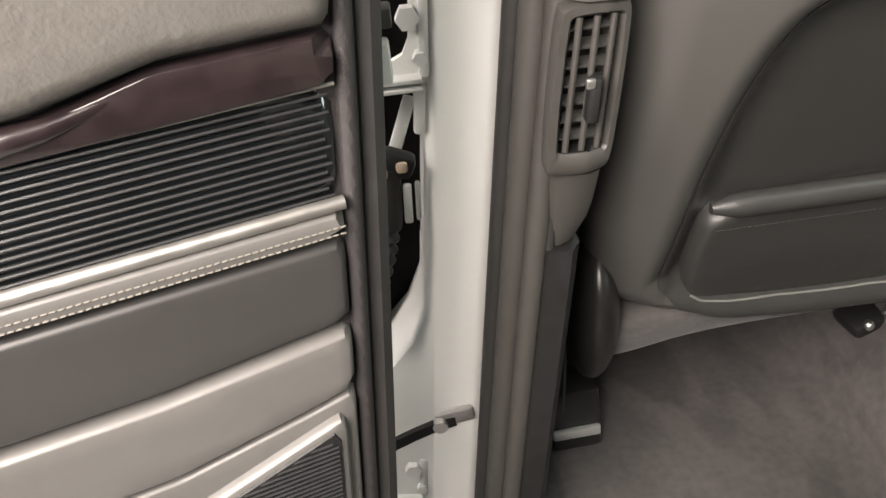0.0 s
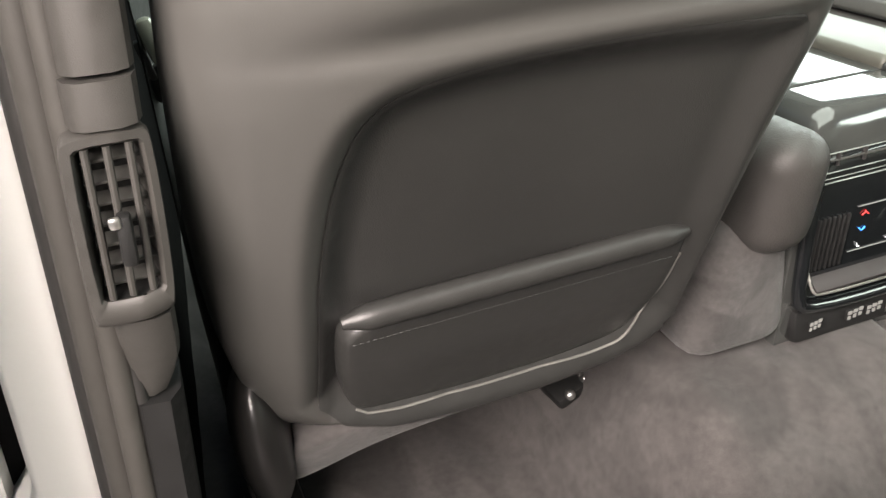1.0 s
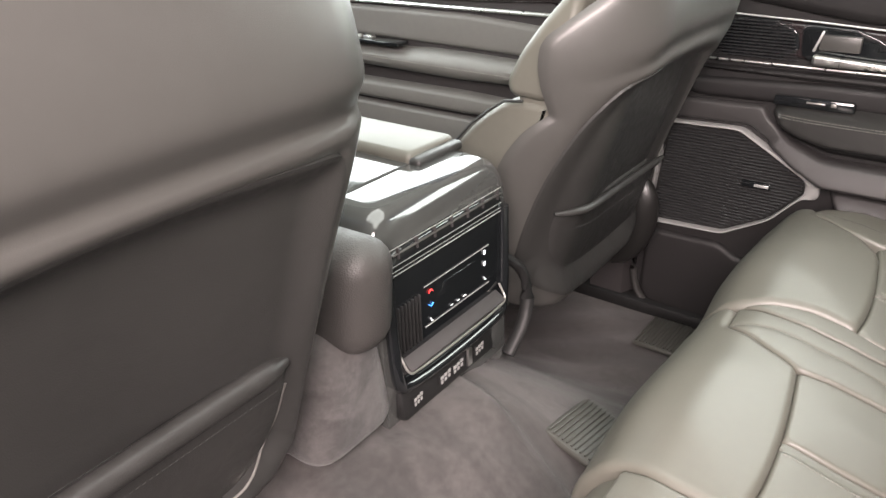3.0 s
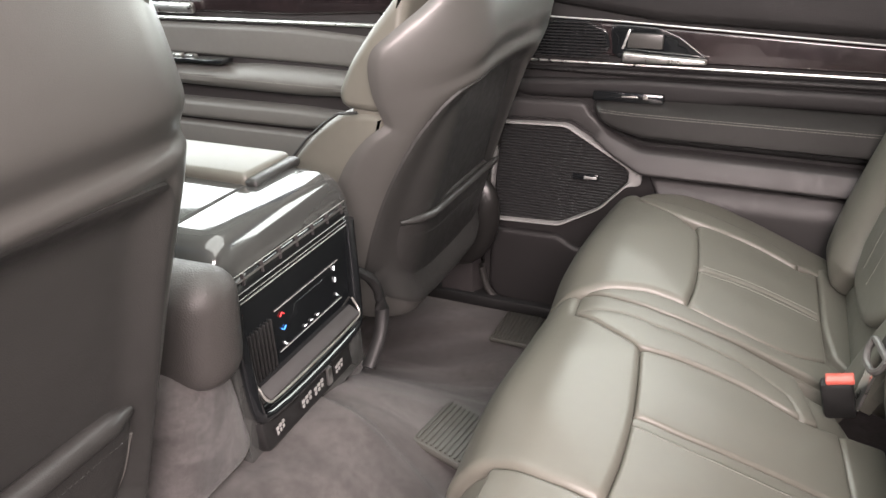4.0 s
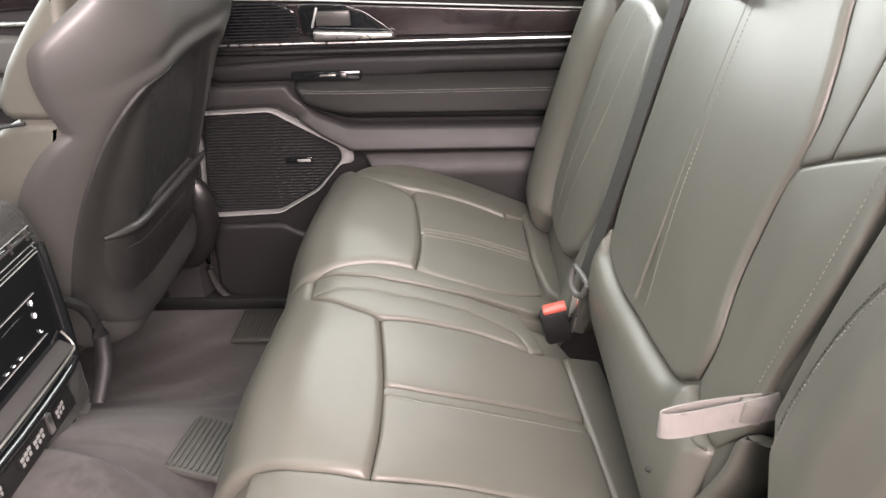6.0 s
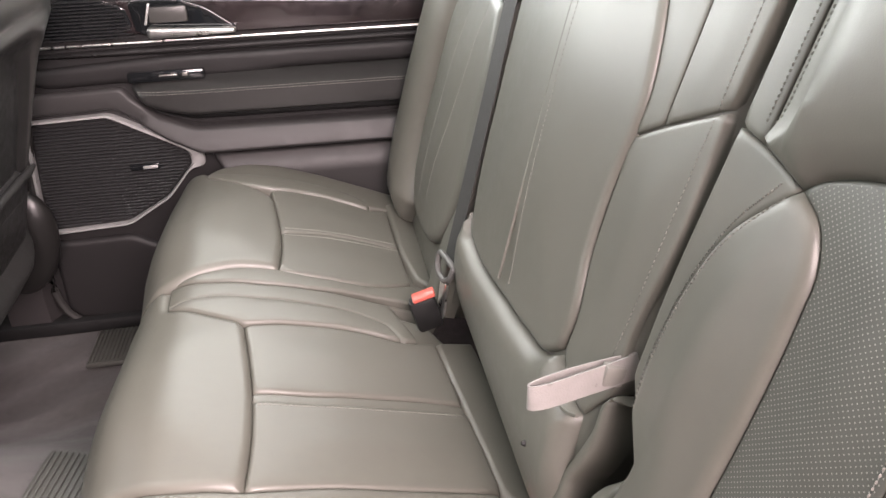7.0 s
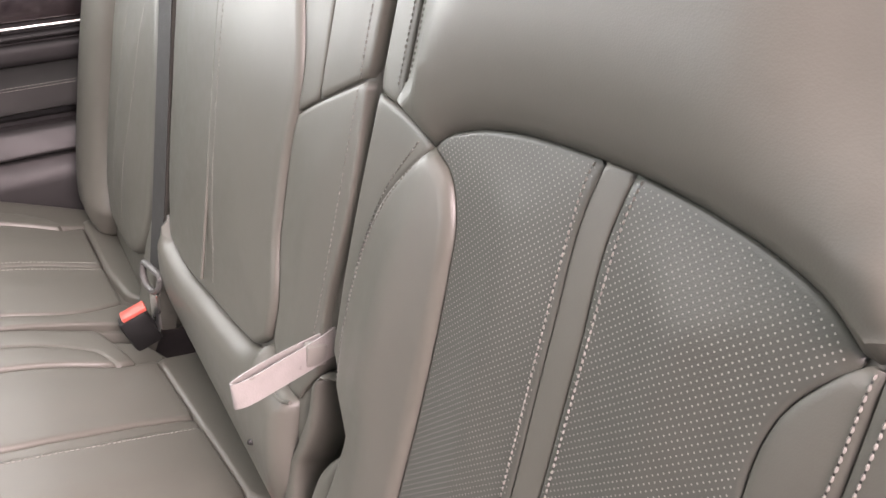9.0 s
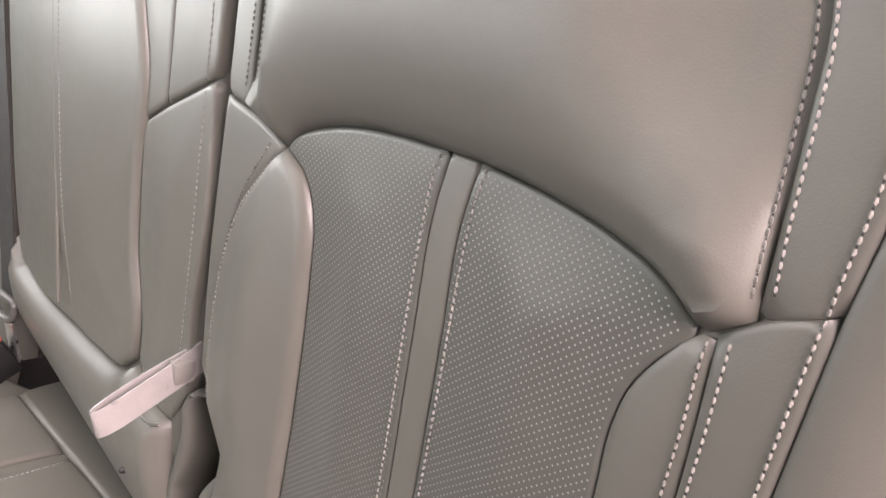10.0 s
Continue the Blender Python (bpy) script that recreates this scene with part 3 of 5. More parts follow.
part("lower_roll", pad([(0.203, 0.43), (0.180, 0.400), (0.12, 0.396), (0.012, 0.408), (-0.06, 0.418), (-0.105, 0.428), (-0.130, 0.446), (-0.155, 0.432), (-0.19, 0.43), (-0.204, 0.36), (-0.19, 0.30), (-0.10, 0.264), (0.05, 0.260), (0.20, 0.262), (0.207, 0.34)],
     BACK, -1, 0.036, 0.020, 0.01, 0.008, it=0, h0=0.015, hf=lambda x, z, d: -3.0 * np.maximum(0, 0.40 - z) ** 2, rim=0.02), LEATHER, mid)
bpad("side_panel", mid, [(-0.109, 0.629), (-0.143, 0.648), (-0.143, 0.70), (-0.14, 0.86), (-0.062, 0.86), (-0.077, 0.74), (-0.097, 0.70), (-0.111, 0.66)], 0.0205, 0.004)
bpad("side_panel", mid, [(-0.144, 0.648), (-0.209, 0.680), (-0.2115, 0.74), (-0.209, 0.86), (-0.141, 0.86), (-0.144, 0.70)], 0.0205, 0.004)
bpad("side_panel", mid, [(-0.108, 0.626), (-0.143, 0.645), (-0.209, 0.677), (-0.2145, 0.60), (-0.2095, 0.505), (-0.216, 0.472), (-0.19, 0.432), (-0.155, 0.434), (-0.130, 0.448), (-0.130, 0.48), (-0.115, 0.53), (-0.110, 0.58)], 0.0205, 0.004)
mid_tree = drape(*mid.children)
b = stitching([(0.057, 0.84), (0.054, 0.69), (0.042, 0.60), (0.013, 0.425)], BACK, -1, 0.0046, 0.0032, 0.0006, 0.0328, tree=mid_tree)
tagged(part("stitching", b, THREAD, mid, "pale stitching down the middle", smooth=False), kind="stuff")
b = stitching([(-0.198, 0.85), (-0.2, 0.65), (-0.201, 0.55), (-0.199, 0.47)], BACK, -1, 0.0042, 0.0029, 0.0006, 0.0228, tree=mid_tree)
tagged(part("needle_hole_row", needle_holes([(-0.198, 0.85), (-0.2, 0.65), (-0.201, 0.55), (-0.199, 0.47)], BACK, -1, 0.0042, mid_tree), LEATHER_DARK, mid, "dark needle holes", smooth=False), kind="stuff")
tagged(part("stitching", b, THREAD, mid, "pale stitching along the edge", smooth=False), kind="stuff")
part("seam", tube(on(BACK, [(0.072, 0.84), (0.069, 0.69), (0.057, 0.60), (0.03, 0.425)], -1, 0.0316), 0.0018, 6), LEATHER, mid)
part("button", pad([(-0.152, 0.362), (-0.146, 0.357), (-0.140, 0.362), (-0.146, 0.370)], BACK, -1, 0.0355, 0.003, 0.0, 0.003), BLACK, mid)
b = ribbon([Vector((0.055 + 0.036 * math.sin(a), -0.262 + 0.018 * math.cos(a) + 0.030, 0.731 - 0.008 * math.sin(a))) for a in np.linspace(0.2, 6.0, 18)], (0.1, 0.25, 1), 0.012, 0.0015)
ps = thing("pull_strap", (0.08, -0.25, 0.71), "looped dark grey pull strap on the middle backrest", "pull strap", "pull straps")
part("loop", b, LEATHER_DARK, ps)
part("sewn_end", rbox((0.055, -0.256, 0.728), (0.02, 0.02, 0.014), 0.003), LEATHER_DARK, ps, "dark sewn end")

# backrest of the near place; neighbours share their seam lines
JK = [(-0.226, 0.674), (-0.262, 0.671), (-0.297, 0.664)]
WING = [(-0.297, 0.664), (-0.319, 0.655), (-0.331, 0.638), (-0.336, 0.608), (-0.340, 0.554), (-0.341, 0.482), (-0.338, 0.34)]
TOP_L = [(-0.297, 0.664), (-0.305, 0.672), (-0.321, 0.680), (-0.354, 0.690), (-0.385, 0.695), (-0.419, 0.698)]
TOP_R = [(-0.436, 0.699), (-0.477, 0.698), (-0.503, 0.695), (-0.523, 0.690), (-0.542, 0.679)]
PR = [(-0.542, 0.679), (-0.532, 0.666), (-0.525, 0.651), (-0.523, 0.635), (-0.525, 0.613), (-0.530, 0.54), (-0.530, 0.34)]
STR_L = [(-0.419, 0.698), (-0.416, 0.676), (-0.419, 0.62), (-0.425, 0.543), (-0.431, 0.42), (-0.431, 0.34)]
STR_R = [(-0.436, 0.699), (-0.433, 0.676), (-0.437, 0.62), (-0.4425, 0.543), (-0.448, 0.42), (-0.448, 0.34)]
BOL = [(-0.547, 0.681), (-0.552, 0.634), (-0.556, 0.5), (-0.556, 0.34)]
OUT = [(-0.577, 0.701), (-0.578, 0.66), (-0.582, 0.5), (-0.582, 0.34)]
QR = [(-0.542, 0.679), (-0.556, 0.690), (-0.577, 0.701)]
HR = [(-0.556, 0.690), (-0.553, 0.715), (-0.549, 0.748), (-0.546, 0.769), (-0.535, 0.80), (-0.51, 0.86)]
part("backrest_base", pad([(-0.222, 0.86), (-0.222, 0.60), (-0.224, 0.52), (-0.246, 0.48), (-0.27, 0.455), (-0.262, 0.40), (-0.24, 0.26), (-0.58, 0.24), (-0.63, 0.30), (-0.628, 0.60), (-0.62, 0.80), (-0.58, 0.88), (-0.26, 0.88)],
                          BACK, -1, 0.0165, 0.02, 0.11, 0.016, it=0), LEATHER, seat_l)
def roll_up(d, r):
    return np.sqrt(np.clip(1 - (1 - np.clip(d / r, 0, 1)) ** 2, 0, 1))


def tight_sides(x, z, d):
    """The upright seams of the upper panel are tight, while its lower edge rolls in deeply."""
    w = np.maximum(sstep((-x - 0.46) / 0.085) * sstep((z - 0.688) / 0.07), sstep((x + 0.285) / 0.02) * sstep((z - 0.676) / 0.02))
    return w * (0.002 * roll_up(d, 0.003) - 0.0175 * roll_up(d, 0.050)) - w * 0.006 * (1 - np.exp(-(d / 0.08) ** 2))


bpad("headrest_panel", seat_l, [(-0.2535, 0.86), (-0.2535, 0.6725)] + JK[1:] + TOP_L[1:] + TOP_R + QR[1:2] + HR[1:], 0.036, 0.050, 0.008, 0.08, hf=tight_sides)
bpad("top_border", seat_l, [(-0.2525, 0.86), (-0.2525, 0.6725), (-0.226, 0.676), (-0.225, 0.86)], 0.0205, 0.004, 0.0)
bpad("wing_inner", seat_l, JK + [(-0.278, 0.645), (-0.260, 0.622), (-0.246, 0.577), (-0.243, 0.518), (-0.248, 0.483), (-0.23, 0.50), (-0.2255, 0.56)], 0.0205, 0.004, 0.0)
bpad("wing_outer", seat_l, WING + [(-0.25, 0.34), (-0.268, 0.42), (-0.274, 0.46), (-0.248, 0.483), (-0.243, 0.518), (-0.246, 0.577), (-0.260, 0.622), (-0.278, 0.645)], 0.026, 0.009, 0.012, 0.05)
PERF_L = TOP_L + STR_L[1:] + WING[::-1][:-1]
PERF_R = TOP_R + PR[1:] + STR_R[::-1][:-1]


def perforated(o):
    bpad("perforated_insert", seat_l, o, 0.0205, 0.003, 0.006, 0.05, LEATHER_PERF, 0.009)
    poly = resample(spline(o), 0.006)
    p = 0.0037
    i, j = np.meshgrid(np.arange(-0.60, -0.28, p), np.arange(0.35, 0.72, p * 0.5))
    k = np.arange(j.shape[0])[:, None] % 2
    q = np.stack([(i + k * p / 2).ravel(), j.ravel()], 1)
    d, ins = edge_distance(q, poly)
    keep = ins & (d > 0.0024)
    q, d = q[keep], d[keep]
    P, nn = surf_frame(BACK, q, -1)
    kk = np.clip(d / 0.003, 0, 1)
    hh = 0.0185 + 0.002 * np.sqrt(1 - (1 - kk) ** 2) + 0.006 * (1 - np.exp(-(d / 0.05) ** 2)) + 0.00035
    dots = bmesh.new()
    rad = 0.00047
    for c in P + nn * hh[:, None]:
        c = Vector(c)
        dots.faces.new([dots.verts.new(c + Vector((rad * math.cos(a), -rad * 0.28 * math.sin(a), rad * math.sin(a)))) for a in (0, 1.05, 2.09, 3.14, 4.19, 5.24)])
    tagged(part("perforation", dots, DOTS, seat_l, "rows of small pale perforations", smooth=False), kind="stuff")


perforated(PERF_L)
perforated(PERF_R)
bpad("centre_strip", seat_l, [STR_L[0]] + STR_R + STR_L[1:][::-1], 0.0200, 0.002, 0.0, 0.05, None, 0.005, 0.0185)
bpad("bolster_inner", seat_l, PR + [(-0.556, 0.34)] + BOL[::-1][1:], 0.0205, 0.004, 0.004, 0.04)
bpad("bolster_outer", seat_l, BOL[:1] + QR[1:] + OUT[1:] + BOL[::-1][:-1], 0.0205, 0.003, 0.003, 0.04)
bpad("top_outer", seat_l, HR[::-1] + [(-0.577, 0.701), (-0.578, 0.74), (-0.572, 0.80), (-0.55, 0.86)], 0.0205, 0.003, 0.003, 0.04)
bpad("side_panel", seat_l, OUT[::-1] + [(-0.578, 0.74), (-0.572, 0.80), (-0.555, 0.87), (-0.60, 0.87), (-0.622, 0.80), (-0.628, 0.60), (-0.628, 0.34)], 0.0205, 0.004, 0.0, hf=lambda x, z, d: -9.0 * np.maximum(0, -0.582 - x) ** 2)
near_tree = drape(*[o for o in seat_l.children if o.data and not o.name.startswith(("stitching", "perforation"))])
for path, hgt in (([(-0.258, 0.85), (-0.2585, 0.684)], 0.0225), ([(-0.2475, 0.85), (-0.248, 0.682)], 0.0215),
                  ([(-0.291, 0.656), (-0.264, 0.618), (-0.251, 0.577), (-0.248, 0.518), (-0.253, 0.487)], 0.0240), ([(-0.281, 0.661), (-0.255, 0.625), (-0.241, 0.577), (-0.238, 0.518), (-0.243, 0.492)], 0.0212),
                  ([(-0.413, 0.695), (-0.411, 0.676), (-0.414, 0.62), (-0.420, 0.543), (-0.426, 0.42)], 0.0220), ([(-0.4405, 0.697), (-0.4375, 0.676), (-0.4415, 0.62), (-0.447, 0.543), (-0.4525, 0.42)], 0.0222),
                  ([(-0.531, 0.80), (-0.5435, 0.769), (-0.5465, 0.748), (-0.5505, 0.715), (-0.5532, 0.695)], 0.0205), ([(-0.5375, 0.80), (-0.5488, 0.769), (-0.5518, 0.748), (-0.5558, 0.715), (-0.5588, 0.698)], 0.0218),
                  ([(-0.5445, 0.677), (-0.5485, 0.634), (-0.552, 0.5)], 0.0225), ([(-0.552, 0.680), (-0.5560, 0.634), (-0.560, 0.5)], 0.0225),
                  ([(-0.568, 0.80), (-0.5735, 0.74), (-0.573, 0.70), (-0.574, 0.66), (-0.578, 0.5)], 0.0225)):
    b = stitching(path, BACK, -1, 0.0034, 0.0023, 0.0008, hgt, tree=near_tree)
    tagged(part("needle_hole_row", needle_holes(path, BACK, -1, 0.0034, near_tree), LEATHER_DARK, seat_l, "dark needle holes", smooth=False), kind="stuff")
    tagged(part("stitching", b, THREAD, seat_l, "heavy pale stitching", smooth=False), kind="stuff")

boot_p = [(-0.206, 0.475), (-0.228, 0.478), (-0.262, 0.462), (-0.272, 0.42), (-0.262, 0.34), (-0.195, 0.34), (-0.203, 0.40)]
bpad("hinge_boot", seat_l, boot_p, -0.04, 0.006, 0.0, 0.05, BLACK, 0.010, -0.042)
bpad("boot_flap", seat_l, [(-0.229, 0.472), (-0.218, 0.466), (-0.223, 0.432), (-0.218, 0.404), (-0.211, 0.385), (-0.224, 0.34), (-0.198, 0.34), (-0.198, 0.385), (-0.205, 0.410), (-0.211, 0.440), (-0.209, 0.458), (-0.218, 0.474)], 0.021, 0.004, 0.0, h0=0.012, s=0.006)
bpad("boot_fold", seat_l, [(-0.270, 0.452), (-0.256, 0.430), (-0.240, 0.408), (-0.228, 0.34), (-0.272, 0.34)], 0.020, 0.012, 0.004, 0.03, h0=0.004, s=0.006)
part("crease", tube(on(BACK, [(-0.158, 0.428), (-0.186, 0.430), (-0.206, 0.442)], -1, 0.0335, 0.006), 0.0016, 6), LEATHER, mid)


# belts, buckles and loops of the rear seats
b = rbox((0.207, -0.096, 0.283), (0.022, 0.036, 0.05), 0.006, pose(0, 0, 0, -16, 0, 0))
buckle = thing("seat_belt_buckle", (0.205, -0.095, 0.27), "black seat belt buckle with red release button", "seat belt buckle", "buckles")
part("housing", b, BLACK, buckle)
part("release_button", rbox((0.207, -0.093, 0.3095), (0.019, 0.031, 0.006), 0.002, pose(0, 0, 0, -16, 0, 0)), RED, buckle, "red push button")
belt = thing("seat_belt", (0.19, -0.13, 0.30), "dark webbing belt latched between the rear seats", "seat belt")
part("webbing", ribbon([(0.212, -0.130, 0.35), (0.222, -0.150, 0.42), (0.238, -0.188, 0.56), (0.258, -0.222, 0.68), (0.28, -0.26, 0.86)], (1, 0.25, 0.1), 0.027, 0.0015), WEB, belt)
tw, tu = Vector((0.97, 0.22, 0.06)).normalized(), Vector((-0.05, -0.27, 0.96)).normalized()
ring = [(-0.023, 0.013), (0.023, 0.013), (0.021, -0.006), (0.010, -0.015), (-0.010, -0.015), (-0.021, -0.006)]
ring = fillet(ring, 0.006)
b = tube([Vector((0.210, -0.123, 0.346)) + tw * u + tu * v for u, v in np.vstack([ring, ring[:1]])], 0.0042, 8)
part("tongue", b, mat("grey_plastic", (0.085, 0.084, 0.08), 0.45), belt, "grey plastic tongue frame")
part("latch_plate", ribbon([(0.205, -0.122, 0.330), (0.205, -0.118, 0.30), (0.205, -0.115, 0.278)], (1, 0.2, 0), 0.022, 0.003), CHROME, belt)
buckle2 = thing("seat_belt_buckle", (-0.105, -0.1, 0.24), "black seat belt buckle with red release button", "seat belt buckle", "buckles")
part("housing", rbox((-0.112, -0.112, 0.225), (0.03, 0.03, 0.05), 0.006, pose(0, 0, 0, -10, 0, 0)), BLACK, buckle2)
part("release_button", rbox((-0.112, -0.108, 0.250), (0.028, 0.028, 0.008), 0.003, pose(0, 0, 0, -10, 0, 0)), RED, buckle2, "red push button")
loop = [(-0.214, -0.196, 0.500), (-0.208, -0.175, 0.493), (-0.204, -0.15, 0.486), (-0.206, -0.122, 0.481), (-0.212, -0.111, 0.481), (-0.218, -0.122, 0.484), (-0.216, -0.15, 0.489), (-0.215, -0.175, 0.494), (-0.216, -0.195, 0.501)]
loop = [Vector(x) for x in chaikin(loop, 2, False)]
ps = thing("pull_strap", (-0.213, -0.19, 0.49), "looped pale grey satin pull strap beside the armrest", "pull strap", "pull straps")
part("loop", ribbon(loop, (0.25, -0.1, 1), 0.0185, 0.0014), STRAP, ps)
part("sewn_end", rbox((-0.213, -0.176, 0.493), (0.010, 0.016, 0.0175), 0.002, pose(0, 0, 0, 12, 0, 0)), THREAD, ps, "cross-stitched end")


# ---- far rear door, closed ----
DOOR = lambda y, z: np.stack([0.74 + 0 * y, y, z + 0 * y], -1)      # faces -x; side -1


def dpad(name, o, material, parent, h=0.006, r=0.008, depth=0.02, s=0.012, label="", it=0.008, puff=0.0, hf=None):
    return part(name, pad(o, DOOR, -1, h, r, depth, s, puff, 0.05, hf, it), material, parent, label)


rd = tagged(new("door_rear_right"), "closed rear door with dark padded trim, wood and chrome", "car door", kind="structure")
rd.matrix_basis = Matrix.Translation((0.76, 0.1, -0.02))
dpad("trim_panel", [(0.565, 0.02), (0.50, -0.02), (-0.45, -0.04), (-0.45, 0.72), (0.43, 0.72), (0.50, 0.50), (0.56, 0.25)], DOOR_DARK, rd, 0.0, 0.004, 0.06, 0.03, it=1)
dpad("upper_pad", [(0.455, 0.632), (-0.45, 0.592), (-0.45, 0.715), (0.42, 0.715)], DOOR_DARK, rd, 0.02, 0.02, it=1, s=0.02)
dpad("wood_trim", [(0.45, 0.622), (0.29, 0.617), (-0.20, 0.592), (-0.45, 0.59), (-0.45, 0.55), (0.47, 0.553)], WOOD, rd, 0.008, 0.006, it=1, label="glossy dark wood veneer", s=0.02)
b = tube([(0.731, 0.46, 0.6265), (0.731, 0.29, 0.6205), (0.731, -0.2, 0.594), (0.731, -0.45, 0.588)], 0.0016, 6)
part("trim_line", b, SILVER, rd)
part("chrome_strip", tube([(0.728, 0.51, 0.546), (0.728, 0.1, 0.546), (0.728, -0.45, 0.545)], 0.0023, 8), CHROME, rd)
dpad("waist_roll", [(0.51, 0.537), (-0.45, 0.537), (-0.45, 0.524), (0.515, 0.522)], DOOR_DARK, rd, 0.012, 0.006, it=1, s=0.014)
for i in range(12):
    z = 0.556 + i * 0.0055
    part("grille_rib", tube([(0.7285, 0.468 - i * 0.001, z), (0.7285, 0.312 + (i * 0.0016), z)], 0.0012, 5), RIB, rd)
dpad("grille_back", [(0.475, 0.552), (0.305, 0.552), (0.322, 0.621), (0.45, 0.621)], GLOSS, rd, 0.0095, 0.003, it=1)
# inner release handle in its cup
dpad("handle_cup", [(0.309, 0.556), (0.13, 0.556), (0.19, 0.600), (0.23, 0.615), (0.316, 0.618)], GLOSS, rd, 0.010, 0.004)
part("release_handle", rbox((0.718, 0.215, 0.562), (0.016, 0.145, 0.020), 0.006, None, 3,
                                   fit=lambda c: Vector((c[0], c[1], c[2] * (1.0 if c[1] > -0.03 else 0.45) - (0.002 if c[1] < -0.03 else 0)))), CHROME, rd, "satin chrome handle")
part("lever_plate", rbox((0.724, 0.250, 0.590), (0.008, 0.062, 0.026), 0.003), SHELL, rd, "dark handle plate")
part("lever_edge", rbox((0.7215, 0.283, 0.592), (0.006, 0.004, 0.036), 0.001, pose(0, 0, 0, 18, 0, 0)), SILVER, rd)
# waist pad, armrest with switch
dpad("waist_pad", [(0.50, 0.52), (-0.45, 0.52), (-0.45, 0.482), (0.08, 0.486), (0.10, 0.478), (0.345, 0.477), (0.51, 0.473)], DOOR_DARK, rd, 0.010, 0.012, it=1, s=0.016)
dpad("shoulder_pad", [(0.515, 0.468), (0.352, 0.471), (0.342, 0.452), (0.30, 0.418), (0.24, 0.395), (-0.45, 0.386), (-0.45, 0.345), (0.235, 0.349), (0.29, 0.375), (0.375, 0.432), (0.52, 0.428)], DOOR_PAD, rd, 0.012, 0.008, s=0.012, hf=lambda y, z, d: 0.45 * np.maximum(0, 0.432 - z) * (y < 0.33))
ARM = [(0.338, 0.466), (0.330, 0.478), (0.30, 0.485), (0.10, 0.486), (-0.45, 0.484), (-0.45, 0.413), (0.235, 0.419), (0.285, 0.431), (0.318, 0.446)]
arm_bulge = lambda y, z, d: 0.033 * sstep((0.487 - z) / 0.026) * sstep((z - 0.408) / 0.016) * sstep((0.345 - y) / 0.035)
dpad("armrest", ARM, LEATHER_DARK, rd, 0.012, 0.010, 0.0, 0.007, "dark stitched leather armrest", hf=arm_bulge)
# black strip that stands in for the shade below the armrest
dpad("armrest_under", [(0.325, 0.442), (0.30, 0.420), (0.24, 0.402), (-0.45, 0.393), (-0.45, 0.425), (0.25, 0.43)], BLACK, rd, 0.008, 0.008, s=0.016)
for dz in (0.0, 0.0045):
    b = stitching([(0.318, 0.4655 + dz), (0.28, 0.4625 + dz), (0.20, 0.461 + dz), (-0.44, 0.4585 + dz)], DOOR, -1, 0.006, 0.005, 0.0005, 0.0452)
    tagged(part("stitching", b, THREAD_DARK, rd, "fine pale stitching", smooth=False), kind="stuff")
sw = part("switch_plate", rbox((0.7235, 0.272, 0.4885), (0.016, 0.130, 0.019), 0.005), GLOSS, rd, "gloss black window switch plate")
part("switch", rbox((0.7145, 0.268, 0.491), (0.004, 0.030, 0.003), 0.001), SATIN, sw, "silver window switch")
part("switch", rbox((0.7145, 0.240, 0.491), (0.004, 0.009, 0.006), 0.001), SATIN, sw)
dpad("lower_pad", [(0.225, 0.340), (-0.45, 0.336), (-0.45, 0.15), (0.0, 0.15), (0.10, 0.25), (0.20, 0.30)], DOOR_PAD, rd, 0.012, 0.008, s=0.014, hf=lambda y, z, d: 0.6 * np.clip(0.338 - z, 0, 0.035))
# loudspeaker
SPK = [(0.530, 0.421), (0.385, 0.426), (0.238, 0.343), (0.236, 0.314), (0.263, 0.313), (0.310, 0.258), (0.393, 0.209), (0.552, 0.202)]
SPK_IN = [(0.523, 0.416), (0.389, 0.420), (0.262, 0.346), (0.260, 0.321), (0.316, 0.258), (0.396, 0.214), (0.544, 0.208)]
bm = bmesh.new()


def ring_between(o, i, x0, bm):
    """A raised frame between two outlines that go the same way round."""
    n = 160
    a = resample(fillet(o, 0.012), 0.001)
    b = resample(fillet(i, 0.010), 0.001)
    a = a[np.linspace(0, len(a) - 1, n).astype(int)]
    b = np.array([b[np.argmin(((b - p) ** 2).sum(1))] for p in a])
    rows = []
    for f, dx in ((0.0, 0.0), (0.0, 0.010), (0.2, 0.014), (0.8, 0.014), (1.0, 0.010), (1.0, 0.0)):
        q = a * (1 - f) + b * f
        rows.append([bm.verts.new((x0 - dx, p[0], p[1])) for p in q])
    for r0, r1 in zip(rows, rows[1:]):
        for j in range(n):
            k = (j + 1) % n
            bm.faces.new((r0[j], r0[k], r1[k], r1[j]))
    return bm


part("speaker_frame", ring_between(SPK, SPK_IN, 0.74, bm), SILVER, rd, "brushed silver loudspeaker frame")
dpad("speaker_grille", SPK_IN, BLACK, rd, 0.003, 0.004, 0.0, 0.02, "black ribbed loudspeaker grille", it=0.01)
spoly = resample(fillet(SPK_IN, 0.01), 0.004)
bm = bmesh.new()
for i, z in enumerate(np.arange(0.216, 0.416, 0.0062)):
    ysr = np.arange(0.255, 0.545, 0.003)
    d, ins = edge_distance(np.stack([ysr, ysr * 0 + z], 1), spoly)
    ysr = ysr[ins & (d > 0.004)]
    if len(ysr) < 4:
        continue
    pts = [(0.7365 - 0.0012 * (1 if (k // 4 + i) % 2 else 0) * (1 if y < 0.40 else 0), y, z) for k, y in enumerate(np.arange(ysr.min(), ysr.max(), 0.003))]
    tube(pts, 0.0019, 4, bm)
tagged(part("speaker_ribs", bm, RIB, rd, "fine dark ribs", smooth=False), kind="stuff")
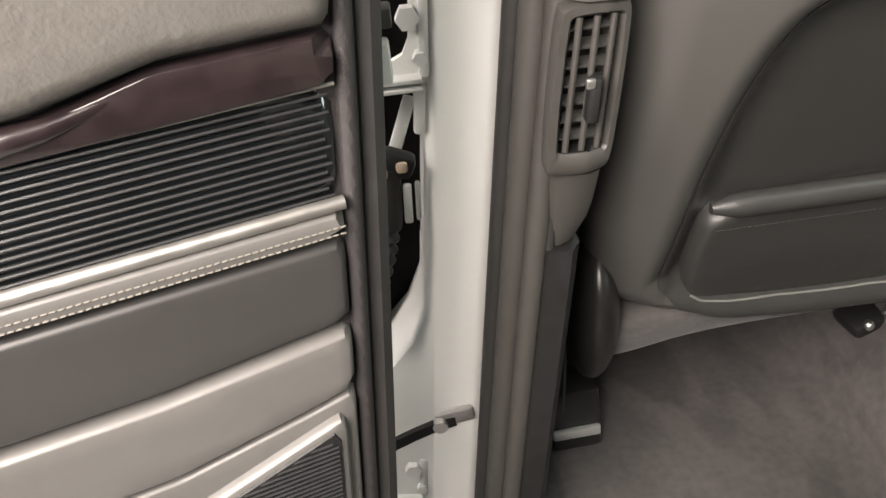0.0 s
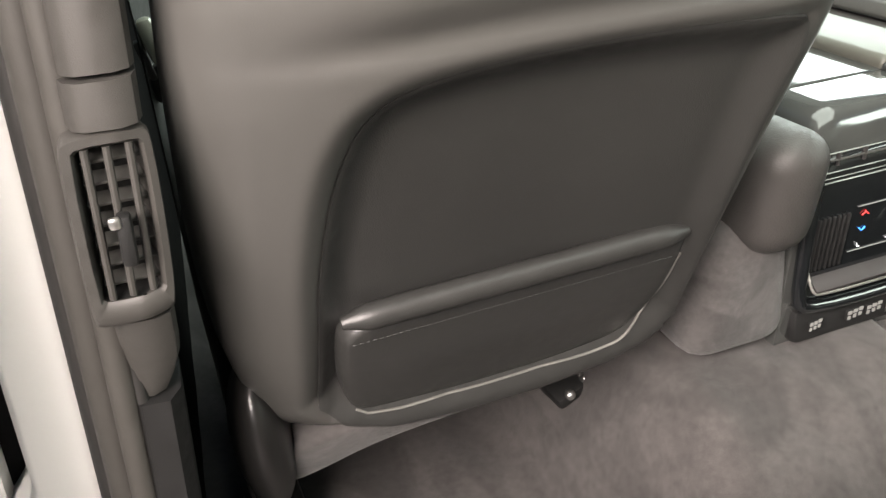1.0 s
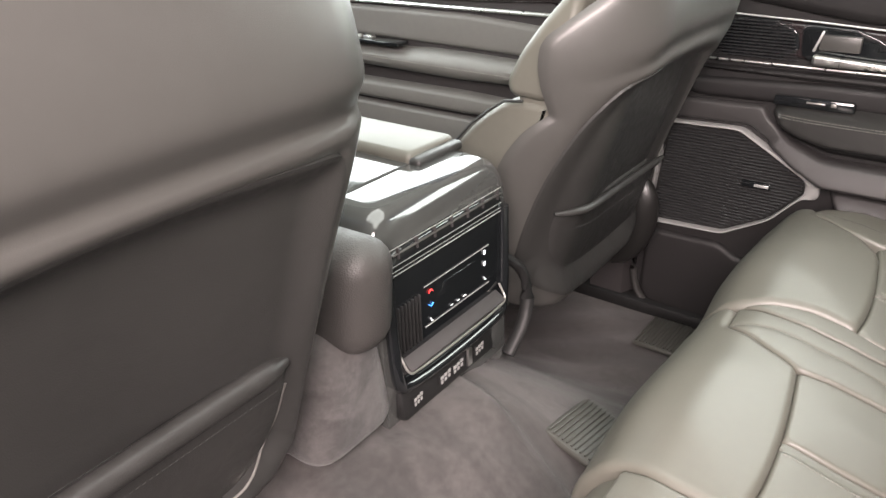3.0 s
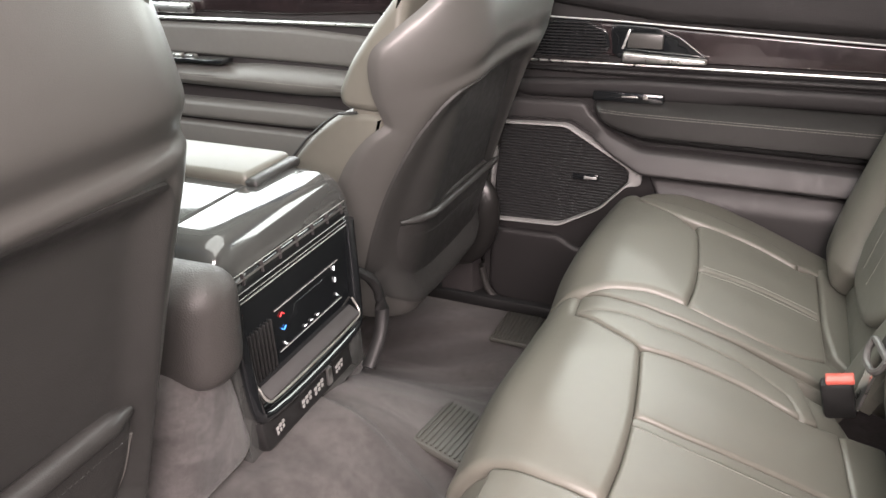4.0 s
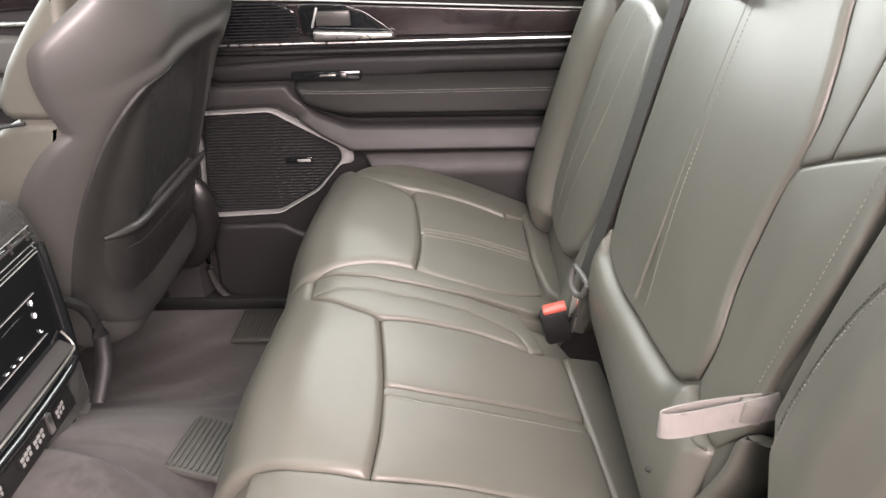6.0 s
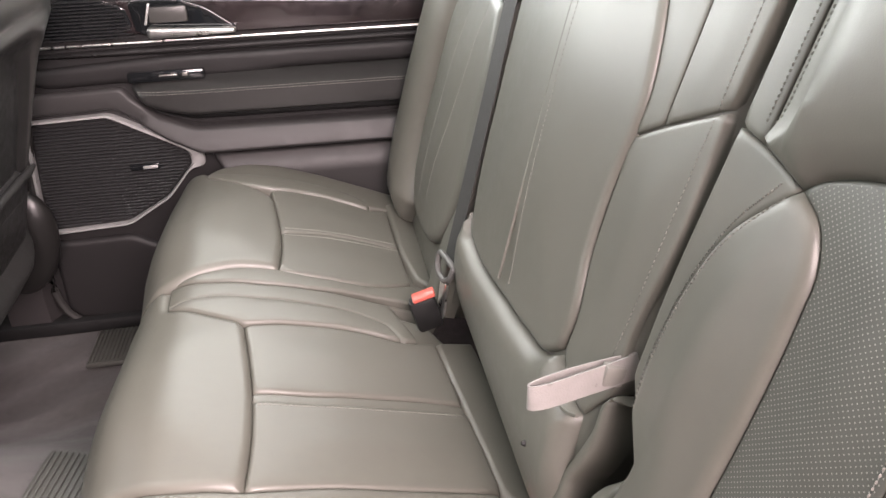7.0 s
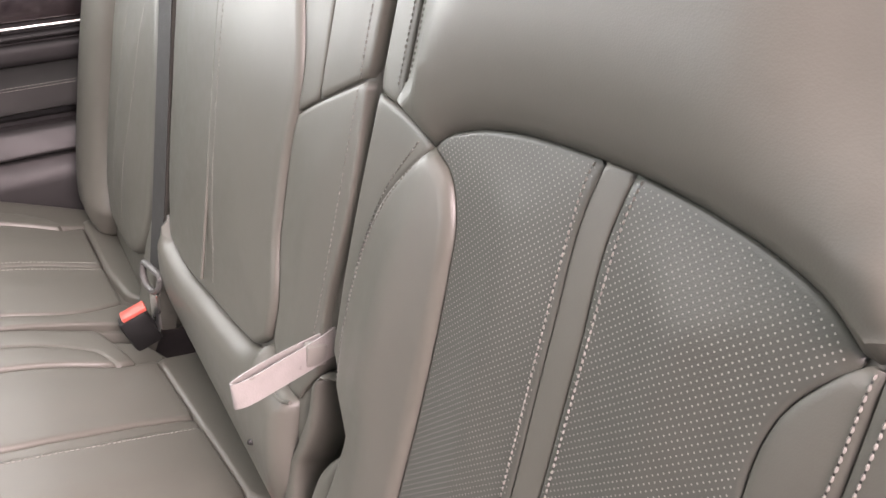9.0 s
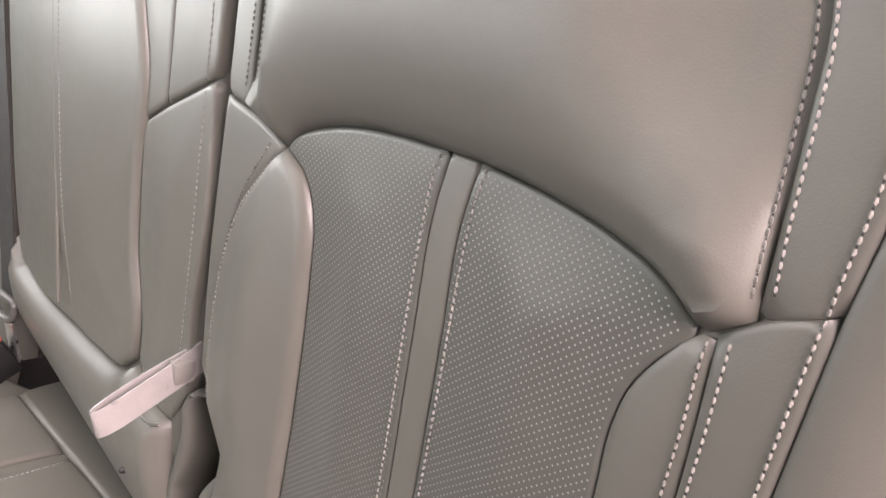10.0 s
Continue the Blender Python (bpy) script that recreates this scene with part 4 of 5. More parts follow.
bd = part("badge", rbox((0.732, 0.345, 0.321), (0.004, 0.052, 0.012), 0.003), GLOSS, rd, "small black badge with a silver bar")
part("badge_bar", rbox((0.7295, 0.335, 0.321), (0.002, 0.026, 0.006), 0.001), SILVER, bd)
dpad("map_pocket", [(0.545, 0.185), (0.395, 0.187), (0.36, 0.165), (0.28, 0.16), (-0.40, 0.15), (-0.40, 0.01), (0.42, 0.0), (0.53, 0.012), (0.552, 0.04)], DOOR_DARK, rd, 0.012, 0.012, s=0.02)
part("door_seal", tube(chaikin([(0.735, 0.45, 0.66), (0.735, 0.52, 0.46), (0.732, 0.567, 0.17), (0.73, 0.565, 0.03), (0.73, 0.50, -0.008), (0.73, -0.4, -0.03)], 2, False), 0.008, 8), RUBBER_DARK, rd)

# pillar trim between the far doors
b = prism([(0.72, 0.585), (0.72, 0.66), (0.78, 0.68), (0.82, 0.66), (0.82, 0.575), (0.75, 0.57)], -0.02, 0.75, lambda a, b_, z: (a, b_ - 0.20 * max(0, z - 0.2) - 0.0 * z, z), rows=8)
tagged(part("pillar_right", b, PANEL), "dark plastic trim of the far middle pillar", "pillar trim", kind="structure")
b = rbox((0.745, 0.35, 0.003), (0.07, 1.2, 0.03), 0.008)
tagged(part("sill_right", b, BLACK), "black plastic sill trim below the far door", "sill trim", kind="structure")

# ---- far front door ----
fdr = tagged(new("door_front_right"), "closed front door with grey padded trim and chrome strip", "car door", kind="structure")
fdr.matrix_basis = Matrix.Translation((0.79, 1.2, 0))
FD = lambda y, z: np.stack([0.78 + 0 * y, y, z + 0 * y], -1)


def fpad(name, o, material, h, r, label="", s=0.03):
    return part(name, pad(o, FD, -1, h, r, 0.02, s, it=1), material, fdr, label)


fpad("trim_panel", [(0.70, -0.05), (2.0, -0.05), (2.0, 0.74), (0.70, 0.74)], PANEL, 0.0, 0.01)
fpad("wood_trim", [(0.71, 0.60), (1.99, 0.60), (1.99, 0.66), (0.71, 0.66)], WOOD, 0.008, 0.008, "glossy dark wood veneer")
part("chrome_strip", tube([(0.768, 0.71, 0.588), (0.768, 1.99, 0.585)], 0.0045, 8), CHROME, fdr)
part("release_handle", rbox((0.755, 1.36, 0.612), (0.016, 0.16, 0.024), 0.006), CHROME, fdr, "satin chrome handle")
fpad("waist_pad", [(0.71, 0.575), (1.99, 0.575), (1.99, 0.505), (1.15, 0.50), (0.71, 0.49)], GREY_PAD, 0.012, 0.014)
fpad("armrest", [(0.71, 0.48), (1.1, 0.492), (1.22, 0.484), (1.99, 0.49), (1.99, 0.44), (0.71, 0.42)], GREY_PAD, 0.05, 0.03, "grey stitched leather armrest")
fpad("lower_pad", [(0.71, 0.40), (1.99, 0.395), (1.99, 0.345), (0.71, 0.345)], GREY_PAD, 0.03, 0.016)
fpad("lower_pad", [(0.71, 0.335), (1.99, 0.34), (1.99, 0.28), (0.71, 0.25)], GREY_PAD, 0.02, 0.012)
fpad("map_pocket", [(0.71, 0.24), (1.99, 0.265), (1.99, 0.0), (0.71, 0.0)], PANEL, 0.012, 0.012)
swf = part("switch_plate", rbox((0.748, 1.30, 0.497), (0.045, 0.20, 0.010), 0.004), GLOSS, fdr, "gloss black window switch plate")
part("switch", rbox((0.74, 1.30, 0.505), (0.016, 0.03, 0.010), 0.003), CHROME, swf)
part("switch", rbox((0.74, 1.34, 0.505), (0.016, 0.03, 0.010), 0.003), CHROME, swf)
b = stitching([(0.72, 0.455), (1.3, 0.462), (1.98, 0.47)], FD, -1, 0.008, 0.006, 0.0008, 0.051)
tagged(part("stitching", b, THREAD_DARK, fdr, "fine pale stitching", smooth=False), kind="stuff")

# ---- front seats ----
RECESS = [(-0.668, 0.30), (-0.655, 0.42), (-0.648, 0.513), (-0.628, 0.622), (-0.595, 0.676), (-0.535, 0.694), (-0.40, 0.698), (-0.27, 0.692), (-0.232, 0.682), (-0.245, 0.60), (-0.25, 0.46), (-0.262, 0.30)]
POCKET = [(-0.613, 0.460), (-0.45, 0.464), (-0.284, 0.468), (-0.279, 0.46), (-0.281, 0.42), (-0.290, 0.38), (-0.318, 0.338), (-0.345, 0.325), (-0.45, 0.316), (-0.599, 0.320), (-0.618, 0.335), (-0.621, 0.40)]


def front_seat(dx, mirror, dy, dz, label):
    sg = -1 if mirror else 1
    SB = lambda x, z: np.stack([sg * x + dx, 0.511 - 0.31 * (z - 0.465) + dy + 0 * x, z + dz + 0 * x], -1)
    side = sg
    mx = lambda p: (sg * p[0] + dx, p[1] + dy, p[2] + dz)
    seat = thing("bucket_seat", mx((-0.45, 0.6, -dz)), label, "car seat", "front seats")
    rim_line = RECESS[:7] + [(-0.31, 0.688), (-0.270, 0.655), (-0.246, 0.58), (-0.232, 0.46), (-0.236, 0.30)] if mirror else RECESS
    rp = resample(chaikin(rim_line, 2), 0.006)
    fall = lambda x: 8.0 * np.maximum(0, x + 0.34) ** 2      # how the shell turns round towards the tunnel
    SBF = (lambda x, z: SB(x, z) + np.multiply.outer(fall(x), np.array((0.0, 1.0, 0.0)))) if mirror else SB

    soft = lambda u, w: 0.5 * (u + np.sqrt(u * u + w * w))
    shallow = lambda x: 0.013 * sstep((x + 0.46) / 0.20)

    def relief(x, z, d):
        """A sunk middle, a crisp roll across its upper end and a top that leans away."""
        dd, ins = edge_distance(np.stack([x, z], 1), rp)
        rec = np.where(ins, sstep(dd / 0.050), 0.0)
        s = z - (0.697 - 0.22 * (x + 0.42) ** 2 - (2.2 * np.maximum(0, x + 0.40) ** 2 if mirror else 0.0))
        fade = sstep((x + 0.70) / 0.16) * (sstep((-0.225 - x) / 0.12) if mirror else 1.0)
        roll = (-0.0065 * sstep((s + 0.003) / 0.014) + 0.0100 * sstep((s - 0.006) / 0.036)) * fade
        lean_back = -0.30 * soft(s - 0.036, 0.022) - 1.1 * np.maximum(0, s - 0.036) ** 2
        out_ = np.maximum(0, -0.55 - x)
        if mirror:
            side_fall = (3.2 - 2.4 * sstep((s + 0.06) / 0.06)) * out_ ** 2 + fall(x)
        else:
            side_fall = (1.2 + 0.7 * sstep((s + 0.03) / 0.08)) * out_ ** 2 + 1.4 * np.maximum(0, x + 0.31) ** 2
        return -(0.034 - shallow(x)) * rec + roll + lean_back - side_fall

    shell = [(-0.690, 0.287), (-0.712, 0.38), (-0.715, 0.50), (-0.705, 0.63), (-0.69, 0.74), (-0.66, 0.86), (-0.58, 0.92), (-0.33, 0.92), (-0.25, 0.85), (-0.222, 0.75), (-0.203, 0.68), (-0.222, 0.58), (-0.232, 0.47), (-0.250, 0.33), (-0.262, 0.295), (-0.40, 0.287)]
    if mirror:
        # its edge waves in at the waist of the backrest
        shell = shell[:8] + [(-0.35, 0.90), (-0.31, 0.82), (-0.274, 0.764), (-0.245, 0.719), (-0.231, 0.69), (-0.229, 0.665), (-0.234, 0.636), (-0.246, 0.601),
                             (-0.235, 0.578), (-0.227, 0.548), (-0.223, 0.52), (-0.223, 0.455), (-0.227, 0.38), (-0.240, 0.31), (-0.262, 0.287), (-0.40, 0.282)]
        part("back_shell", pad(shell, SB, side, 0.034, 0.018, 0.150, 0.0048, 0.006, 0.1, relief, 0, h0=0.030, rim=0.012), SHELL, seat, "smooth dark plastic back shell")
    else:
        part("back_shell", pad(shell, SB, side, 0.034, 0.042, 0.060, 0.0048, 0.006, 0.1, relief, 2), SHELL, seat, "smooth dark plastic back shell")
    inset = [(x + (0.022 if x < -0.5 else -0.014 if x > -0.3 else 0.0), z - (0.012 if z > 0.6 else 0.0)) for x, z in rim_line]
    step = 0.0006 if mirror else 0.0016
    part("back_insert", pad(inset, SB, side, 0.0, 0.004, 0.0, 0.006, hf=lambda x, z, d: 0.0398 + step * np.clip(d / 0.004, 0, 1) + relief(x, z, d), rim=0.004), LEATHER_DARK, seat, "dark leather back insert")
    pk = part("seat_pocket", pad(POCKET, SBF, side, 0.016 if mirror else 0.026, 0.018 if mirror else 0.010, 0.004, 0.010, puff=0.004), LEATHER_DARK, seat, "dark leather map pocket")
    line = on(SBF, [(-0.613, 0.459), (-0.45, 0.463), (-0.285, 0.467)], side, 0.022, 0.008)
    rr = [(0.0065 if mirror else 0.0118) * min(1.0, 0.45 + 0.2 * min(i, len(line) - 1 - i)) for i in range(len(line))]
    part("pocket_roll", tube(line, rr, 14), LEATHER_DARK, pk)
    if not mirror:
        q = resample(chaikin([(-0.608, 0.334), (-0.59, 0.324), (-0.45, 0.319), (-0.345, 0.327), (-0.318, 0.341), (-0.295, 0.38), (-0.285, 0.44)], 2, False), 0.006, False)
        Q, M = laid(*surf_frame(SB, q, side), drape(*seat.children, pk))
        part("pocket_piping", tube([Vector(c) for c in Q + M * 0.0006], 0.0014, 6), SATIN, pk, "pale piping")
    b = stitching([(-0.605, 0.437), (-0.45, 0.441), (-0.29, 0.445)], SBF, side, 0.006, 0.004, 0.0005, 0.0302)
    tagged(part("stitching", b, LEATHER_DARK, pk, smooth=False), kind="stuff")
    # carpet skirt below the shell
    if not mirror:
        part("carpet_skirt", pad([(-0.690, 0.30), (-0.28, 0.31), (-0.266, 0.32), (-0.285, 0.285), (-0.33, 0.262), (-0.45, 0.255), (-0.58, 0.245), (-0.66, 0.215), (-0.695, 0.215)], SB, side, 0.018, 0.012, 0.03, 0.010), CARPET_LIGHT, seat, "grey carpeted skirt")
    # leather backrest in front of the shell, in two cushions with a waist
    def cushion(name, prof, half, r):
        """A side profile (y, z) swept across the seat, with rolled side edges."""
        if mirror:
            prof = [(y + ((0.016 if 0.60 < z < 0.69 else 0.065 if z > 0.7 else 0.026) if y < 0.68 - 0.31 * (z - 0.30) - 0.055 and z < 0.93 else 0.0), z) for y, z in prof]
        p = resample(spline(prof, 60), 0.012)
        if 0.5 * np.sum(p[:, 0] * np.roll(p[:, 1], -1) - p[:, 1] * np.roll(p[:, 0], -1)) < 0:
            p = p[::-1]
        tg = np.roll(p, -1, 0) - np.roll(p, 1, 0)
        tg /= np.linalg.norm(tg, axis=1)[:, None]
        nrm = np.stack([-tg[:, 1], tg[:, 0]], 1)
        bm = bmesh.new()
        rows = []
        for k in (-1, -0.94, -0.8, -0.55, -0.25, 0, 0.25, 0.55, 0.8, 0.94, 1):
            f = abs(k) if abs(k) > 0.2 else 0.0
            if abs(k) < 0.3:
                x_, ins_ = k / 0.25 * 0.55, 0.004 * (1 - abs(k) / 0.25)
            else:
                a_ = (abs(k) - 0.25) / 0.75 * math.pi / 2
                x_, ins_ = math.copysign(1, k) * (half - r + r * math.sin(a_)), r * (1 - math.cos(a_))
            if abs(k) < 0.3:
                x_ = k / 0.25 * (half - r)
            q = p + nrm * ins_
            nar = 1.0 - 0.55 * np.maximum(0, q[:, 1] - 0.70)
            rows.append([bm.verts.new(mx((-0.457 + x_ * n_, y, z))) for (y, z), n_ in zip(q, nar)])
        m = len(p)
        for r0, r1 in zip(rows, rows[1:]):
            for j in range(m):
                bm.faces.new((r0[j], r0[(j + 1) % m], r1[(j + 1) % m], r1[j]))
        bm.faces.new(rows[0][::-1])
        bm.faces.new(rows[-1])
        bmesh.ops.recalc_face_normals(bm, faces=bm.faces)
        return part(name, bm, LEATHER, seat)

    cushion("upper_backrest", [(0.40, 0.95), (0.44, 0.94), (0.472, 0.85), (0.500, 0.785), (0.545, 0.73), (0.578, 0.68), (0.590, 0.650), (0.584, 0.636), (0.56, 0.632), (0.50, 0.634), (0.47, 0.66), (0.42, 0.75), (0.385, 0.85)], 0.212 if mirror else 0.218, 0.014)
    cushion("lower_backrest", [(0.50, 0.630), (0.56, 0.629), (0.590, 0.625), (0.614, 0.610), (0.646, 0.584), (0.681, 0.546), (0.72, 0.49), (0.76, 0.42), (0.77, 0.30), (0.70, 0.22), (0.62, 0.22), (0.56, 0.40), (0.51, 0.55)], 0.210 if mirror else 0.216, 0.012)
    part("backrest_core", rbox(mx((-0.457, 0.538, 0.612 if mirror else 0.632)), (0.408 if mirror else 0.412, 0.078 if mirror else 0.072, 0.085 if mirror else 0.11), 0.014, None, 4), LEATHER, seat)
    part("piping", tube([mx((-0.244, y, z)) for y, z in ((0.56, 0.631), (0.590, 0.627), (0.614, 0.612), (0.646, 0.586), (0.681, 0.548), (0.72, 0.492))], 0.0022, 6), LEATHER_DARK, seat)
    part("seat_cushion", rbox(mx((-0.457, 1.0, 0.30)), (0.50, 0.50, 0.14), 0.05, pose(0, 0, 0, 6, 0, 0), 5), LEATHER, seat)
    part("seat_base", rbox(mx((-0.457, 1.06, 0.16)), (0.44, 0.34, 0.16), 0.02), BLACK, seat)
    b = bmesh.new()
    bmesh.ops.create_uvsphere(b, u_segments=28, v_segments=18, radius=1.0, matrix=Matrix.Translation(mx((-0.698, 0.585, 0.275))) @ pose(0, 0, 0, 16, 0, 0) @ Matrix.Diagonal((0.030, 0.062, 0.105, 1.0)))
    part("recliner_cover", b, GLOSSY_PLASTIC, seat, "black plastic hinge cover")
    for x in (-0.262, -0.70):
        fz = float(floor_z(np.float64(sg * (x - 0.026) + dx), np.float64(0.74)))
        x = x - 0.026 if x > -0.5 else x
        rail = part("seat_rail", rbox(mx((x, 0.94, fz + 0.012 - dz)), (0.05, 0.42, 0.03), 0.006), BLACK, seat)
    return seat


bracket = thing("seat_bracket", (-0.305, 0.66, 0.13), "small black seat mounting bracket with two bolts", "bracket")
part("plate", rbox((-0.308, 0.668, 0.140), (0.062, 0.05, 0.018), 0.006, pose(0, 0, 0, 0, -14, 10), 2), BLACK, bracket)
for x, y, z in ((-0.316, 0.645, 0.1430), (-0.288, 0.655, 0.1525)):
    b = bmesh.new()
    bmesh.ops.create_uvsphere(b, u_segments=12, v_segments=8, radius=0.0075, matrix=Matrix.Translation((x, y, z)))
    part("bolt", b, CHROME, bracket, "bright bolt head")


front_seat(0.0, False, 0.0, 0.0, "driver's seat seen from behind, dark shell with map pocket")
front_seat(-0.03, True, -0.018, -0.055, "grey leather passenger seat with dark back shell and pocket")
cap = thing("rail_end_cap", (-0.705, 0.665, 0.0), "black plastic end cap of a seat rail on carpet", "rail cap")
part("cap", rbox((-0.706, 0.665, 0.047), (0.070, 0.085, 0.092), 0.008, pose(0, 0, 0, -12, 0, 4)), GLOSSY_PLASTIC, cap)
part("lip", rbox((-0.704, 0.617, 0.042), (0.066, 0.010, 0.016), 0.004, pose(0, 0, 0, 0, 0, 4)), SILVER, cap, "pale worn lip")

# ---- centre console ----
con = thing("centre_console", (0.015, 0.7, 0.2), "glossy centre console with rear climate panel between front seats", "console")


def con_section(x0, x1, z0, z1, r, n=6):
    pts = [(x0, z0)]
    pts += [(x0 + r - r * math.cos(a), z1 - r + r * math.sin(a)) for a in np.linspace(0, math.pi / 2, n)]
    pts += [(x1 - r + r * math.sin(a), z1 - r + r * math.cos(a)) for a in np.linspace(0, math.pi / 2, n)]
    return pts + [(x1, z0)]


prof = con_section(-0.115, 0.148, 0.22, 0.505, 0.035)
ys_c = [0.527, 0.529, 0.534, 0.541, 0.550, 0.562, 0.575, 0.590, 0.605]
lift = [-0.026, -0.006, 0.008, 0.0160, 0.0192, 0.0200, 0.0200, 0.0200, 0.0200]
bm = bmesh.new()
rows = [[bm.verts.new((x, y, z + (l if z > 0.4 else 0))) for x, z in prof] for y, l in zip(ys_c, lift)]
for r0, r1 in zip(rows, rows[1:]):
    for j in range(len(prof) - 1):
        bm.faces.new((r0[j], r0[j + 1], r1[j + 1], r1[j]))
bm.faces.new(rows[0])
part("rear_cap", bm, GLOSS_TOP, con, "glossy grey lacquered cap")
part("top_tray", rbox((0.015, 0.795, 0.508), (0.255, 0.376, 0.035), 0.006, None, 4), GLOSS_TOP, con, "glossy grey lacquered lid")
lid = part("armrest_lid", rbox((0.093, 0.805, 0.5285), (0.098, 0.40, 0.022), 0.009, None, 4), LEATHER, con, "pale leather armrest lid")
part("lid_end", rbox((0.093, 0.600, 0.5265), (0.098, 0.020, 0.014), 0.006, None, 3), LEATHER_DARK, lid, "dark stitched end")
part("body", rbox((0.015, 1.0, 0.34), (0.25, 0.92, 0.32), 0.02), PANEL, con)
FACE = lambda x, z: np.stack([x, 0.528 + 0 * x - 0.0 * z, z + 0 * x], -1)


def face(name, o, material, h, r=0.003, label="", parent=None, s=0.01, it=1, depth=0.006):
    return part(name, pad(o, FACE, 1, h, r, depth, s, it=it), material, parent or con, label)


panel = face("climate_panel", rect(-0.108, 0.288, 0.138, 0.482, 0.02), GLOSS, 0.006, 0.004, "gloss black rear climate panel", it=2)
for z, h in ((0.484, 0.0006), (0.462, 0.0005), (0.455, 0.0004), (0.450, 0.0007)):
    part("trim_line", tube([(-0.099, 0.5215, z), (0.128, 0.5215, z)], h, 6), SATIN, panel)
for i in range(7):
    part("vent_vane", rbox((-0.085 + i * 0.034, 0.5215, 0.4765), (0.0025, 0.004, 0.014), 0), PANEL, panel)
part("vent_bar", rbox((0.015, 0.5205, 0.4765), (0.222, 0.003, 0.0014), 0.0004), SHELL, panel)
for i in range(8):
    part("slat", rbox((-0.098 + i * 0.0065, 0.5205, 0.375), (0.0028, 0.004, 0.065), 0.001), BLACK, panel)
face("screen", [(-0.016, 0.372), (-0.016, 0.402), (0.073, 0.402), (0.073, 0.372)], GLOSS, 0.0063, 0.001, "dark climate screen", panel, it=0.002)
for z in (0.412, 0.3555):
    part("screen_line", tube([(-0.042, 0.521, z), (0.098, 0.521, z)], 0.0006, 5), SILVER, panel)


def glyph(strokes, x, z, size, material, name="symbol"):
    b = bmesh.new()
    for (x0, z0), (x1, z1) in strokes:
        tube([(x + x0 * size, 0.5205, z + z0 * size), (x + x1 * size, 0.5205, z + z1 * size)], size * 0.16, 5, b)
    return part(name, b, material, panel)


glyph([((-1, -0.4), (0, 0.5)), ((0, 0.5), (1, -0.4))], -0.030, 0.402, 0.0042, RED_LED)
glyph([((-1, 0.5), (0, -0.4)), ((0, -0.4), (1, 0.5))], -0.030, 0.382, 0.0042, BLUE_LED)
glyph([((-0.6, 0.8), (-0.2, -0.6)), ((-0.2, -0.6), (0.8, -0.8))], -0.030, 0.362, 0.0034, WHITE_LED)
for z in (0.405, 0.388):
    glyph([((-0.6, 0.4), (0.6, 0.4)), ((-0.6, -0.4), (0.6, -0.4)), ((0, 0.9), (0, -0.9))], 0.087, z, 0.0038, WHITE_LED)
glyph([((-0.6, 0.8), (-0.2, -0.6)), ((-0.2, -0.6), (0.8, -0.8))], 0.088, 0.366, 0.0034, WHITE_LED)
for x in (0.012, 0.026, 0.040):
    glyph([((-0.7, 0), (0.7, 0))], x, 0.3615, 0.0036, WHITE_LED)
tray = part("tray", rbox((0.014, 0.516, 0.326), (0.208, 0.022, 0.008), 0.003, pose(0, 0, 0, 30, 0, 0)), PANEL, con, "dark ledge with chrome lip")
part("lip", tube(chaikin([(-0.094, 0.520, 0.342), (-0.095, 0.508, 0.324), (-0.086, 0.505, 0.318), (0.110, 0.505, 0.318), (0.121, 0.508, 0.324), (0.122, 0.520, 0.342)], 2, False), 0.0015, 8), SATIN, tray, "bright lip")
part("panel_frame", tube(chaikin([(-0.105, 0.523, 0.455), (-0.103, 0.52, 0.31), (-0.09, 0.518, 0.290), (0.12, 0.518, 0.290), (0.134, 0.52, 0.31), (0.136, 0.523, 0.455)], 2, False), 0.0080, 10), GLOSS, con)
usb = part("socket_panel", rbox((0.0, 0.525, 0.268), (0.20, 0.02, 0.042), 0.006, pose(0, 0, 0, -8, 0, 0)), BLACK, con, "dark panel with charging sockets")
for x, w in ((-0.075, 0.018), (-0.018, 0.024), (0.010, 0.024), (0.06, 0.02)):
    part("socket", rbox((x, 0.513, 0.270), (w, 0.003, 0.012), 0.001), BLACK, usb)
    for k in (-0.32, 0.0, 0.32):
        for dz, f in ((0.0035, 1.0), (-0.0035, 0.7)):
            part("mark", rbox((x + k * w, 0.511, 0.271 + dz + k * 0.004), (w * 0.24 * f, 0.001, 0.0045), 0), SILVER, usb)
part("divider", rbox((0.037, 0.512, 0.27), (0.010, 0.004, 0.026), 0.001), CHROME, usb)
# padded knee rest, carpeted flank and lower trim
part("knee_pad", rbox((-0.150, 0.575, 0.452), (0.078, 0.17, 0.140), 0.036, pose(0, 0, 0, 0, 0, 0), 6, fit=lambda c: Vector((c[0] - 0.10 * max(0.0, c[1]), c[1] - 0.1 * c[2], c[2]))), KNEE, con, "dark padded knee rest")
part("carpet_flank", rbox((-0.165, 0.66, 0.33), (0.12, 0.28, 0.17), 0.035, None, 5, fit=lambda c: Vector((c[0] * (1.0 - 0.25 * c[2] / 0.085), c[1], c[2]))), CARPET_LIGHT, con, "light grey carpeted flank")
part("lower_trim", tube(chaikin([(0.150, 0.53, 0.37), (0.186, 0.515, 0.335), (0.184, 0.508, 0.265), (0.135, 0.512, 0.218)], 2, False), 0.011, 10, None, 0.7), BLACK, con)
part("carpet_flank", rbox((0.165, 0.70, 0.27), (0.09, 0.30, 0.24), 0.035, None, 4), CARPET, con, "dark carpeted flank")

# ribbed floor covers
COVER = mat("ribbed_grey_plastic", (0.050, 0.050, 0.044), 0.5, spots=0.08, grain=0.2, grain_scale=900)


